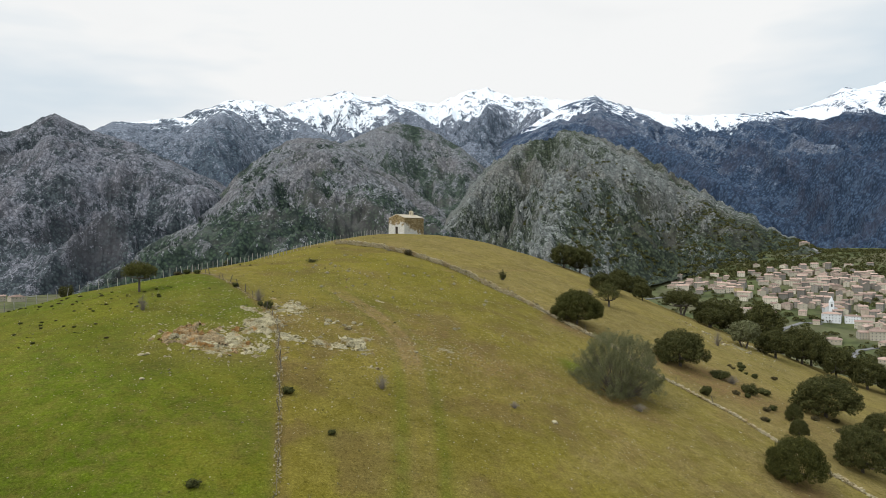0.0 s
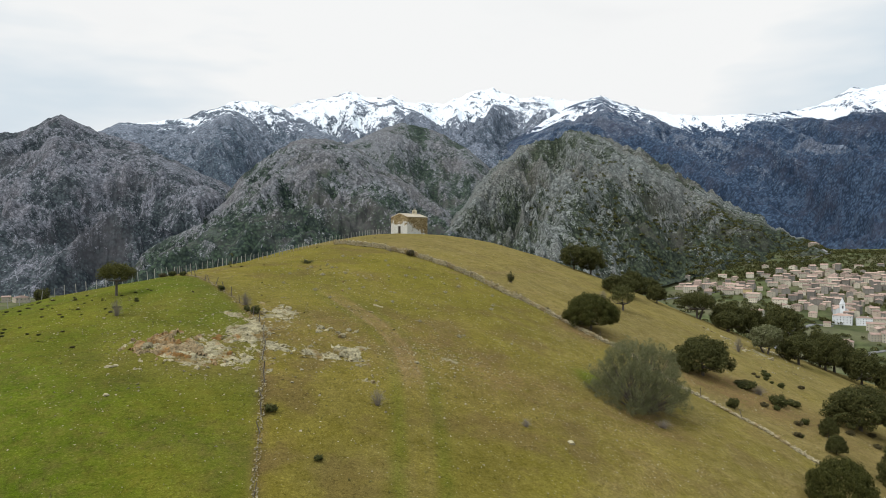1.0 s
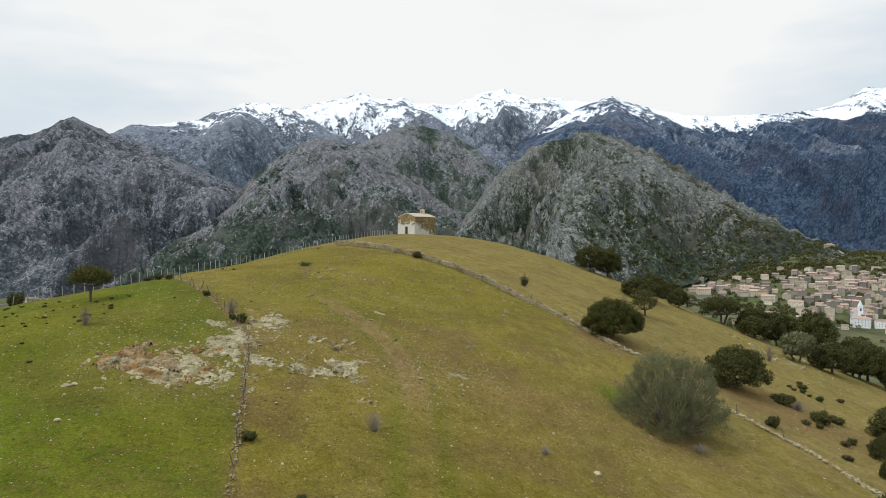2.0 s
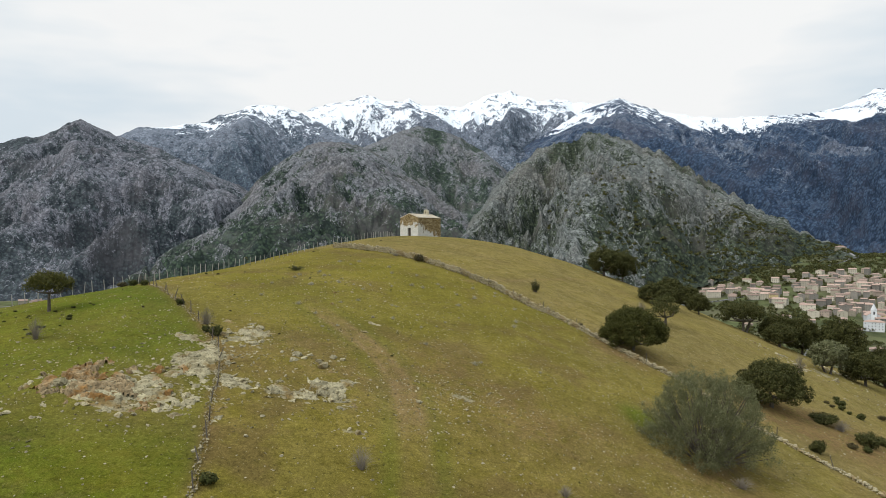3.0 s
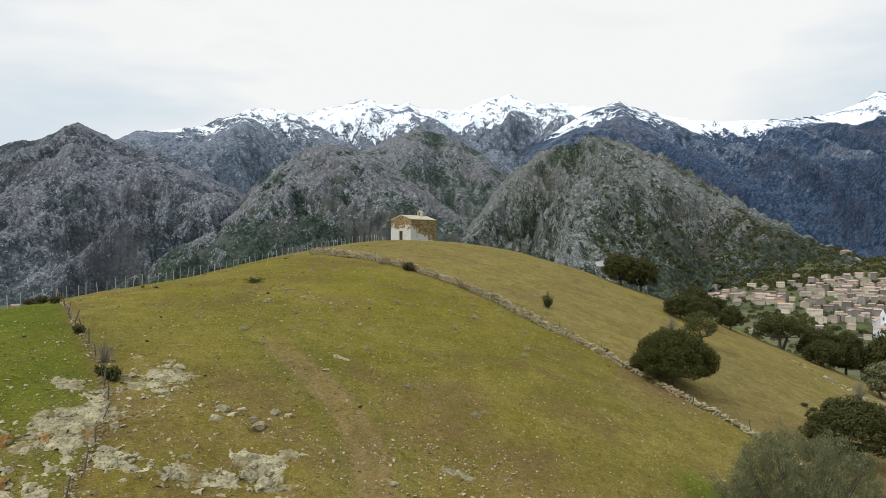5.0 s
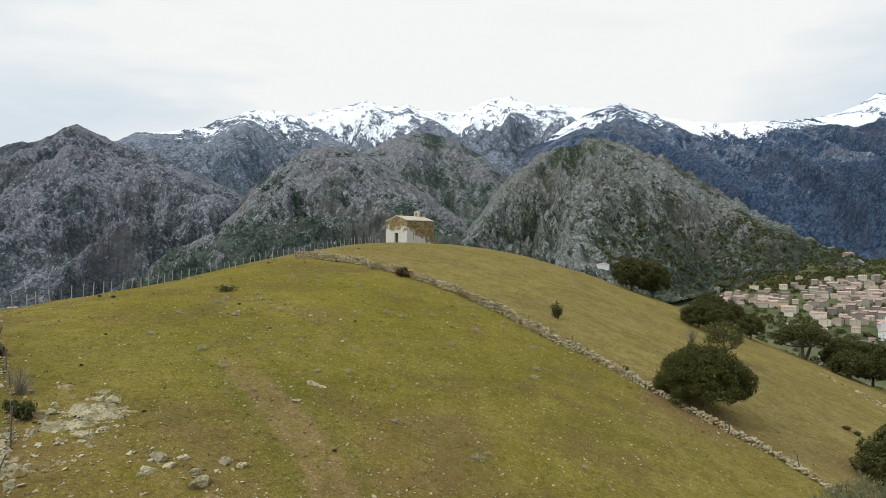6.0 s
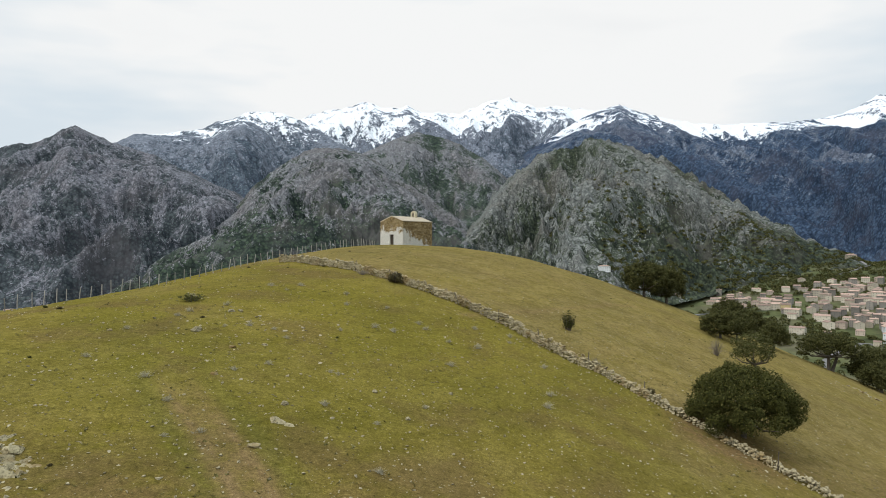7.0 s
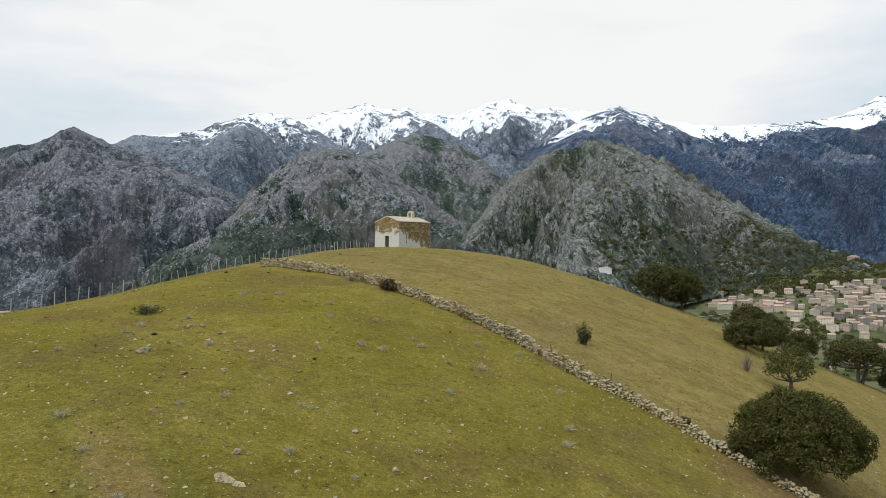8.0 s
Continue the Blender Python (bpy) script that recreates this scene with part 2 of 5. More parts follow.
def value_noise(x, y, seed=0):
    ix, iy = np.floor(x), np.floor(y)
    fx, fy = x - ix, y - iy
    fx, fy = fx * fx * fx * (fx * (fx * 6 - 15) + 10), fy * fy * fy * (fy * (fy * 6 - 15) + 10)
    a, b = lattice(ix, iy, seed), lattice(ix + 1, iy, seed)
    c, d = lattice(ix, iy + 1, seed), lattice(ix + 1, iy + 1, seed)
    return (a + (b - a) * fx) * (1 - fy) + (c + (d - c) * fx) * fy


def fbm(x, y, octaves=5, seed=0, gain=0.5, ridged=False):
    """Noise about 0, some -1 to 1; ridged: sharp crests upwards."""
    total, amp, norm = 0.0, 1.0, 0.0
    for k in range(octaves):
        a = 0.5 + 0.6 * k
        u, v = x * math.cos(a) - y * math.sin(a), x * math.sin(a) + y * math.cos(a)
        n = value_noise(u * 2.03 ** k, v * 2.03 ** k, seed + k) * 2 - 1
        total = total + amp * (1 - 2 * np.abs(n) if ridged else n)
        norm, amp = norm + amp, amp * gain
    return total / norm


def smooth(a, b, x):
    t = np.clip((x - a) / (b - a), 0, 1)
    return t * t * (3 - 2 * t)


HILL = (-6.8187, 7.4085, -1.5428, 0.7047, -0.3153, -0.2173, -6.4693, 3.8602, 1.5477, -0.5152, -0.1625, -6.3255, -2.3988, -0.1086, 0.1992, 1.5138, -0.1304, -0.0677, 0.3112, 0.1418, -0.1218)


def hill_form(x, y):
    """The hill's broad dome: a surface of the fifth degree."""
    u, v, z, k = x / 40.0, (y + 70.0) / 50.0, 0.0, 0
    for i in range(6):
        for j in range(6 - i):
            z, k = z + HILL[k] * u ** i * v ** j, k + 1
    return z


OUTCROPS = [(-18.0, -117.6, 4.6, 3.0), (-15.2, -110.6, 2.4, 3.8), (-13.3, -103.3, 2.0, 2.4), (-11.0, -113.6, 3.0, 1.0), (-7.0, -113.8, 2.6, 0.9),
            (-3.3, -112.2, 1.5, 2.2), (-17.9, -105.7, 1.4, 0.8), (84, -28.5, 3.2, 2.2), (76, -38, 3.0, 3.0), (-0.6, -118.0, 1.9, 0.5), (7.2, -107.6, 2.0, 1.3)]


def rocky(x, y):
    """Where bedrock shows, 0 to 1."""
    best = 0.0
    for cx, cy, rx, ry in OUTCROPS:
        best = np.maximum(best, np.exp(-(((x - cx) / rx) ** 2 + ((y - cy) / ry) ** 2) * 0.8))
    return np.clip(best * (0.80 + 0.5 * fbm(x / 1.6, y / 1.6, 3, 61)), 0, 1)


def land(x, y):
    """Height of the ground anywhere."""
    x, y = np.asarray(x, float), np.asarray(y, float)
    q = (np.abs((x - 5) / 112) ** 4 + np.abs((y + 78) / 118) ** 4) ** 0.25
    near = 1 - smooth(0.9, 1.3, q)
    d = np.maximum(np.hypot(x - 4.3, y + 197.5), 1.0)
    r = np.hypot(x - 10, (y + 75) / 1.08)
    flank = -32 - 0.34 * (r - 115)
    east = smooth(0.02, 0.22, x / d)
    valley = -118 + 0.147 * np.clip(d - 800, 0, 640) * east + 5 * fbm(x / 260, y / 260, 4, 3)
    valley = valley - 30 * smooth(0, -500, x) * (1 - smooth(800, 1300, d))
    outer = np.maximum(flank, valley) + 6 * np.exp(-np.abs(flank - valley) / 12)
    outer = outer + 2.0 * fbm(x / 45, y / 45, 4, 9)
    xs, ys = np.clip(x, -150, 170), np.clip(y, -240, 90)
    z = outer * (1 - near) + hill_form(xs, ys) * near
    z = z + near * smooth(-14, -26, x) * (0.8 * np.exp(-((y + 100) / 18) ** 2) - 0.5 * np.exp(-((y + 50) / 18) ** 2))
    return z + near * (0.30 * fbm(x / 14, y / 14, 3, 21) + 0.10 * fbm(x / 2.6, y / 2.6, 3, 31))


GRID = land(*np.meshgrid(np.arange(-130, 171, 0.5), np.arange(-240, 91, 0.5), indexing="ij")).tolist()


def land_at(x, y):
    """The same for one place; on the hill out of a half-metre table."""
    u, v = (x + 130) * 2, (y + 240) * 2
    i, j = int(u), int(v)
    if 0 <= i < 600 and 0 <= j < 660:
        fu, fv = u - i, v - j
        return (GRID[i][j] * (1 - fu) + GRID[i + 1][j] * fu) * (1 - fv) + (GRID[i][j + 1] * (1 - fu) + GRID[i + 1][j + 1] * fu) * fv
    return float(land(np.array([x]), np.array([y]))[0])


def far_from(x, y, line):
    """Distance to a bent line, and on which side (positive to its right as it runs)."""
    best, side = np.full(np.shape(x), 1e9), np.zeros(np.shape(x))
    for (ax, ay), (bx, by) in zip(line, line[1:]):
        ex, ey = bx - ax, by - ay
        t = np.clip(((x - ax) * ex + (y - ay) * ey) / (ex * ex + ey * ey), 0, 1)
        dx, dy = x - ax - t * ex, y - ay - t * ey
        d = np.hypot(dx, dy)
        s = np.where(dx * ey - dy * ex > 0, 1.0, -1.0)
        side = np.where(d < best, s, side)
        best = np.minimum(best, d)
    return best, side


# plan of the field boundaries, running towards the near foot of the hill
WALL_LINE = [(-15, -37), (-9, -42.7), (-3.5, -47), (1.8, -50.8), (6, -55), (10.3, -59.5), (14.5, -64), (18.4, -69), (22, -72),
             (26, -76), (27.8, -77.5), (29.7, -80.2), (31.4, -82), (33.1, -83.6), (35.6, -86), (37.6, -89.5), (39.8, -92.8), (42.4, -94.6),
             (44.9, -97.5), (47.1, -99.4), (49.3, -102.3), (51.0, -105.5), (53, -109), (55.5, -113), (58.5, -118), (60, -126)]
MID_LINE = [(-36, -75), (-31, -82), (-24, -93.5), (-18.5, -101), (-15, -106.5), (-13, -112), (-11.5, -119), (-10.5, -123), (-9.3, -129.5),
            (-8, -136.5), (-7, -142), (-5, -160)]
FENCE_LINE = [(-6.5, 6), (-8, -4), (-12, -15), (-17.5, -27), (-22, -37), (-26.5, -48), (-31, -60), (-37.3, -77), (-43, -86.5), (-49.5, -91),
              (-56, -97), (-66, -108)]
TRACK_LINE = [(5, -175), (4.6, -139), (4.3, -128), (3.8, -120), (3.1, -113.5), (2.0, -108), (0.2, -104), (-2.5, -99.6), (-6, -94.8), (-9.3, -90.2), (-13, -84)]


def mesh_object(name, verts, faces, mat, smooth_shade=True):
    me = bpy.data.meshes.new(name)
    me.from_pydata(verts, [], faces)
    if smooth_shade:
        me.polygons.foreach_set("use_smooth", [True] * len(me.polygons))
    me.materials.append(mat)
    return new(name, me)


def sheet(name, x, y, z, mat, wrap=False):
    """A grid of points, rows by columns, as one mesh."""
    rows, cols = x.shape
    me = bpy.data.meshes.new(name)
    co = np.stack([x, y, z], -1).reshape(-1, 3)
    i = np.arange(rows * cols).reshape(rows, cols)
    if wrap:
        i = np.concatenate([i, i[:, :1]], 1)
    quads = np.stack([i[:-1, :-1], i[:-1, 1:], i[1:, 1:], i[1:, :-1]], -1).reshape(-1, 4)
    me.vertices.add(len(co))
    me.vertices.foreach_set("co", co.ravel())
    me.loops.add(quads.size)
    me.loops.foreach_set("vertex_index", quads.ravel())
    me.polygons.add(len(quads))
    me.polygons.foreach_set("loop_start", np.arange(0, quads.size, 4))
    me.polygons.foreach_set("use_smooth", np.ones(len(quads), bool))
    me.update()
    me.validate()
    me.materials.append(mat)
    return new(name, me)


# ---- the ground: one sheet out to the horizon ----
def build_ground():
    radius = np.concatenate([np.linspace(2, 60, 14)[:-1], np.linspace(60, 330, 370)[:-1], np.geomspace(330, 4950, 110)])
    turn = np.concatenate([np.arange(-40, 42, 0.17), np.arange(42, 320, 5.0)])
    r, a = np.meshgrid(radius, np.radians(turn[::-1]), indexing="ij")
    x, y = 5 + r * np.sin(a), -230 + r * np.cos(a)
    ob = sheet("ground", x, y, land(x, y), GROUND, True)
    x, y = x.ravel(), y.ravel()

    def store(name, values):
        ob.data.attributes.new(name, "FLOAT", "POINT").data.foreach_set("value", np.clip(values, 0, 1).astype(np.float32))
    d_mid, s_mid = far_from(x, y, MID_LINE)
    d_wall, s_wall = far_from(x, y, WALL_LINE)
    d_track, _ = far_from(x, y, TRACK_LINE)
    wob = fbm(x / 9, y / 9, 4, 41)
    q = np.hypot((x - 5) / 130, (y + 80) / 125)
    store("far", smooth(0.95, 1.15, q + 0.08 * wob))
    west = np.where(s_mid > 0, 1.0, 0.0) * smooth(-0.4, 0.6, d_mid) * smooth(-70, -84, y) * smooth(-172, -150, y)
    patch = np.exp(-((x - 9) / 11) ** 2 - ((y + 74) / 12) ** 2) * 0.8 + np.exp(-((x + 2) / 14) ** 2 - ((y + 62) / 7) ** 2) * 0.6 + np.exp(-((x - 4) / 9) ** 2 - ((y + 132) / 16) ** 2) * 0.35
    verge = np.exp(-((d_track - 1.9) / 0.8) ** 2) * smooth(-85, -100, y) * 0.5
    store("lush", west * (0.8 + 0.4 * wob) + verge + 0.25 * np.exp(-((x + 12) / 16) ** 2 - ((y + 93) / 13) ** 2) + 1.5 * np.exp(-((x - 25.2) / 1.8) ** 2 - ((y + 101.2) / 2.6) ** 2))
    store("mossy", patch * (0.8 + 0.6 * wob))
    east = np.where(s_wall < 0, 1.0, 0.0) * smooth(0, 1.0, d_wall)
    store("dry", east * (0.85 + 0.3 * wob) + 0.55 * smooth(8, 40, x) * smooth(-60, -110, y) + 0.35 * smooth(0.0, 0.5, wob))
    worn = (np.exp(-((d_track - 0.8) / 0.32) ** 2) * 0.8 + np.exp(-(d_track / 1.6) ** 2) * 0.25) * smooth(-87, -97, y)
    scree = np.exp(-((x - 7) / 5) ** 2 - ((y + 103) / 6) ** 2) * 0.55 + np.exp(-((x + 6) / 12) ** 2 - ((y + 103) / 13) ** 2) * 0.6 + np.exp(-((x - 17) / 12) ** 2 - ((y + 111) / 9) ** 2) * 0.8 + 1.2 * np.exp(-((x + 18) / 6) ** 2 - ((y + 118) / 4.5) ** 2)
    # bare soil under trees; by the wall it also paints the oak's shade
    under = sum(np.exp(-((x - a) / c) ** 2 - ((y - d) / c) ** 2) for a, d, c in ((29.6, -79.3, 4.6), (27.5, -77.5, 2.5), (47, -82.5, 4.2), (30.5, -108.5, 4.0), (48, -119, 3.5)))
    under = 1.3 * under + np.exp(-((x - 50) / 10) ** 2 - ((y + 83) / 7) ** 2) * 1.9 + np.exp(-((x - 64) / 11) ** 2 - ((y + 92) / 10) ** 2) * 0.7
    store("bare", (scree + under) * (0.7 + 0.6 * wob) + np.exp(-(d_mid / 0.7) ** 2) * 0.5)
    d_path, _ = far_from(x, y, [(9, -62), (12.7, -58.6), (17.1, -53.1), (22.6, -45.4), (29.2, -36.1), (36, -28)])
    store("track", 0.75 * worn * (0.25 + 0.75 * smooth(-122, -108, y)) + 0.42 * np.exp(-((d_track - 0.2) / 1.15) ** 2) * smooth(-120, -112, y) * smooth(-90, -97, y) * (0.8 + 0.5 * wob) + 0.7 * np.exp(-(d_path / 0.5) ** 2))
    store("rocky", rocky(x, y))
    store("rusty", 1.1 * np.exp(-((x + 20.4) / 3.0) ** 2 - ((y + 116.6) / 2.6) ** 2))
    return tagged(ob, "grassy hilltop pasture sloping down to a green valley", "ground", kind="structure")


build_ground()

# ---- mountains: bearing from the first standpoint, distance and height along each crest ----
CREST_WEST = [ (-25.42, 4607, 584), (-24.51, 4571, 623), (-23.21, 4521, 672), (-20.92, 4442, 682), (-18.35, 4365, 704), (-17.54, 4343, 740), (-16.44,
    4315, 757), (-15.28, 4287, 796), (-13.59, 4251, 802), (-12.31, 4226, 783), (-11.02, 4203, 740), (-9.71, 4183, 691), (-7.95, 4159, 616), (-5.72,
    4135, 528), (-3.01, 4114, 404) ]
CREST_SNOW = [ (-13.59, 4769, 765), (-11.88, 4733, 820), (-11.02, 4716, 842), (-9.93, 4697, 867), (-8.39, 4673, 897), (-7.06, 4655, 922), (-6.39,
    4646, 944), (-4.82, 4630, 908), (-3.24, 4617, 900), (-2.79, 4614, 922), (-1.88, 4609, 878), (-0.29, 4603, 871), (1.31, 4600, 860), (2.45, 4600,
    900), (3.59, 4602, 944), (5.27, 4609, 959), (6.32, 4615, 922), (7.67, 4625, 893), (9.02, 4638, 908), (10.14, 4650, 889), (11.48, 4667, 878),
    (12.8, 4687, 871), (14.33, 4714, 849), (16.69, 4762, 765), (19.21, 4823, 637) ]
CREST_EAST = [ (1.0, 3900, 60), (3.8, 3904, 330), (6.09, 3911, 502), (8.35, 3926, 595), (10.14, 3943, 676), (11.92, 3963, 738), (13.02, 3977, 760), (13.76, 3988, 776), (15.19, 4010,
    738), (17.12, 4045, 701), (19.21, 4089, 676), (21.26, 4138, 664), (23.66, 4204, 673), (25.21, 4252, 676), (27.1, 4317, 689), (28.93, 4385, 720),
    (30.0, 4429, 760), (31.05, 4474, 819), (32.08, 4520, 813), (33.68, 4597, 856), (35.99, 4719, 912), (39.28, 4920, 850) ]
CREST_LEFT = [ (-36.91, 3776, 290), (-34.02, 3634, 380), (-32.17, 3554, 417), (-30.25, 3477, 448), (-29.58, 3453, 443), (-28.74, 3422, 467), (-27.72,
    3387, 502), (-26.92, 3361, 521), (-26.31, 3342, 502), (-25.42, 3315, 474), (-24.51, 3289, 448), (-23.21, 3253, 424), (-21.69, 3215, 396), (-19.35,
    3161, 326), (-17.74, 3129, 283), (-16.11, 3099, 248), (-14.44, 3071, 185), (-12.31, 3041, 91) ]
CREST_MID = [ (-25.78, 2424, -157), (-22.83, 2364, -71), (-21.69, 2343, -32), (-19.74, 2310, 23), (-18.15, 2286, 57), (-16.52, 2264, 105), (-15.28,
    2248, 151), (-14.23, 2236, 203), (-13.17, 2225, 234), (-11.88, 2212, 266), (-10.58, 2201, 297), (-9.27, 2190, 304), (-7.72, 2180, 302), (-6.16,
    2171, 287), (-4.37, 2162, 245), (-2.11, 2155, 191), (0.17, 2151, 129), (1.99, 2150, 74), (3.82, 2151, -11) ]
CREST_BACK = [ (-8.39, 2946, 309), (-6.61, 2931, 382), (-5.49, 2923, 410), (-4.14, 2915, 440), (-2.11, 2906, 477), (-0.74, 2903, 466), (1.08, 2900,
    433), (2.45, 2900, 396), (3.82, 2902, 350), (5.18, 2905, 285), (6.54, 2910, 193) ]
CREST_RIGHT = [ (-0.06, 1951, -26), (1.54, 1950, 33), (2.45, 1950, 72), (3.36, 1951, 114), (4.27, 1952, 160), (5.18, 1954, 191), (6.32, 1956, 223),
    (7.45, 1960, 250), (8.8, 1965, 266), (10.36, 1972, 277), (11.48, 1979, 299), (12.8, 1987, 289), (14.11, 1996, 277), (15.62, 2009, 250), (16.91,
    2021, 241), (17.96, 2031, 215), (19.42, 2047, 184), (20.65, 2062, 153), (22.07, 2080, 122), (23.26, 2096, 95), (24.44, 2114, 70), (25.97, 2139,
    44), (27.84, 2172, 13), (29.65, 2207, -20), (31.4, 2244, -49), (34.72, 2325, -103) ]


def mountain(name, crest, foot, mat, label, seed, relief, spur=420.0, step=0.065, rows=220, power=1.15, crag=11.0, jag=6.0,
             fan=None, bare=(0.5, 0.5), line=None, soft=160.0, fade=0.0, cap=0.42, slant=0.0, blocky=False):
    """A mountain side from its foot (bearing, distance, height) up to its crest. Spurs and gullies run down the fall line, or out
    from the bearing fan; bare: how much rock shows at the foot and at the crest, less by fade for each degree east of fan; line: the height of the snow; blocky: no grain down the slope."""
    b, d, h = (np.array(v, float) for v in zip(*crest))
    turn = np.arange(b[0], b[-1], step)
    far, top = np.interp(turn, b, d)[None, :], np.interp(turn, b, h)
    top = (top + jag * fbm(turn * 1.7, turn * 0 + seed, 5, seed, 0.6))[None, :]
    fb, fd, fh = (np.array(v, float) for v in zip(*foot))
    near, low = np.interp(turn, fb, fd)[None, :], np.interp(turn, fb, fh)[None, :]
    t = np.concatenate([np.linspace(0, 1, rows), [1.03, 1.08, 1.18]])
    tt, a = np.meshgrid(t, np.radians(turn), indexing="ij")
    r = near + (far - near) * tt
    x, y = 4.3 + r * np.sin(a), -197.5 + r * np.cos(a)
    up = np.where(tt < 1, tt ** power, 1 - (tt - 1) * 1.5)
    z = low + (top - low) * up
    lift = np.sin(np.clip(tt, 0, 1) * math.pi) ** 0.7
    # across and down the face
    mean = float(np.mean(d))
    s, q = a * mean, np.clip(tt, 0, 1) * (far - near)
    if fan is not None:
        s = (s - radians(fan) * mean) * 1.1 / (1.7 - np.clip(tt, 0, 1))
    s = s + slant * q + 0.35 * spur * fbm(x / (1.2 * spur), y / (1.2 * spur), 3, seed + 50)
    q = q + 0.35 * spur * fbm(x / (1.2 * spur), y / (1.2 * spur), 3, seed + 60)
    ribs = fbm(s / spur, q / (2.6 * spur), 5, seed, 0.44, True)
    slabs = fbm(s / 60 + 1.5 * ribs + q / 190, q / 120, 4, seed + 7, 0.52, True)
    knobs = fbm(s / 34, q / 70, 3, seed + 17, 0.5, True)
    bed = z.copy()
    if blocky:
        wx, wy = x + 90 * fbm(x / 300, y / 300, 3, seed + 50), y + 90 * fbm(x / 300, y / 300, 3, seed + 60)
        ribs, slabs, knobs = fbm(wx / spur, wy / spur, 7, seed, 0.5, True), fbm(wx / 48, wy / 48, 4, seed + 7, 0.55, True), fbm(x / 26, y / 26, 3, seed + 17, 0.5, True)
    rise = relief * lift * (ribs - 0.2) + crag * (0.75 * slabs + 0.45 * knobs) * np.clip(lift + 0.25, 0, 1)
    # spurs stay below the crest behind them, seen from the hill
    room = np.maximum(-1.5 + (top + 1.5) * r / far - z, 2.0) * 0.85
    z = z + np.where((rise > 0) & (tt < 1), room * np.tanh(rise / room), rise)
    ob = sheet(name, x, y, z, mat)
    patches, mottle = fbm(s / 210, bed / 120, 3, seed + 27, 0.5), fbm(s / 46, bed / 22, 4, seed + 37, 0.55)
    rock = bare[0] + (bare[1] - bare[0]) * smooth(0.05, 0.85, tt) + 0.36 * (ribs - 0.3) + 0.40 * (slabs - 0.3) + 0.25 * (knobs - 0.3) + 0.30 * patches + 0.34 * mottle
    if fade:
        rock = rock - fade * np.maximum(0, np.degrees(a) - fan)

    def store(key, values):
        ob.data.attributes.new(key, "FLOAT", "POINT").data.foreach_set("value", np.clip(values, -1, 2).astype(np.float32).ravel())
    store("rock", rock)
    if line is not None:
        store("snow", 0.5 + np.minimum((z - line) / soft, cap) - 0.8 * (ribs - 0.3) - 0.45 * (slabs - 0.3) - 0.35 * (knobs - 0.3) + 0.3 * patches + 0.7 * mottle)
    return tagged(ob, label, "mountain", kind="structure")


# distance haze is tinted into the farther ranges' rock and scrub colours
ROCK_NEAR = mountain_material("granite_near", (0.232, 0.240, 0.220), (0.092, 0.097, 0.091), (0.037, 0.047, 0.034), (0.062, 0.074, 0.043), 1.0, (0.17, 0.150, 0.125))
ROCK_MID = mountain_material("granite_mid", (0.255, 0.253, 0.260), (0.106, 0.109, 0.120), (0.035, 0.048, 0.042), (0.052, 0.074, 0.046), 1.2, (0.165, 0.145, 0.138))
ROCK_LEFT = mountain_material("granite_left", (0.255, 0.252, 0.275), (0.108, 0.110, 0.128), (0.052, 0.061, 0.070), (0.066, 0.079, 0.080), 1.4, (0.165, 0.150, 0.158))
ROCK_FAR = mountain_material("hazy_granite_far", (0.25, 0.272, 0.315), (0.118, 0.134, 0.166), (0.070, 0.090, 0.122), (0.088, 0.112, 0.130), 2.0, snowy=True)
ROCK_SNOW = mountain_material("hazy_granite_snow", (0.25, 0.272, 0.32), (0.118, 0.134, 0.166), (0.070, 0.090, 0.120), (0.088, 0.110, 0.130), 2.0, snowy=True)
ROCK_EAST = mountain_material("hazy_forest_far", (0.185, 0.213, 0.26), (0.092, 0.110, 0.15), (0.033, 0.055, 0.099), (0.053, 0.082, 0.128), 1.9, (0.088, 0.092, 0.125), snowy=True)
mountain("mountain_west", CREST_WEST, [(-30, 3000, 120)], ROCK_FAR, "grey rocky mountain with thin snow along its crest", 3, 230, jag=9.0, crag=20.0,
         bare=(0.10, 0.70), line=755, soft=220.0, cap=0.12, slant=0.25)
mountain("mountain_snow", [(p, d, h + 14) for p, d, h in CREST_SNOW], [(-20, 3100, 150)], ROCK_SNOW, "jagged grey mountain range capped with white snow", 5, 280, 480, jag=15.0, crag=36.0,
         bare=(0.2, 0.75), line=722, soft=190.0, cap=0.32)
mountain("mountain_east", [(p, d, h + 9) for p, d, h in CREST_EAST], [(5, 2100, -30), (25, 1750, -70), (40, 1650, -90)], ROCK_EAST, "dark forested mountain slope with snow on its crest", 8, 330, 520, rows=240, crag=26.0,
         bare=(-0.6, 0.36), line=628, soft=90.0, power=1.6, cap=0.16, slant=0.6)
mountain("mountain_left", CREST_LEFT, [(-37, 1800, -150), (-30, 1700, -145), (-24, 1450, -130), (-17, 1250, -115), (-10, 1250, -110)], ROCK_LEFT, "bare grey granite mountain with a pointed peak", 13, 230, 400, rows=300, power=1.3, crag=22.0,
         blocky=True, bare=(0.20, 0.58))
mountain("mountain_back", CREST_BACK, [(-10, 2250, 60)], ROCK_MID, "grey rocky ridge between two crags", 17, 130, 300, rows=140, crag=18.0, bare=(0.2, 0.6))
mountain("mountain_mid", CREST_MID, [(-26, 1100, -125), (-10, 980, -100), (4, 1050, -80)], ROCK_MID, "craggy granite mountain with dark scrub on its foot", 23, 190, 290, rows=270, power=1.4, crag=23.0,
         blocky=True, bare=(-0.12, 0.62))
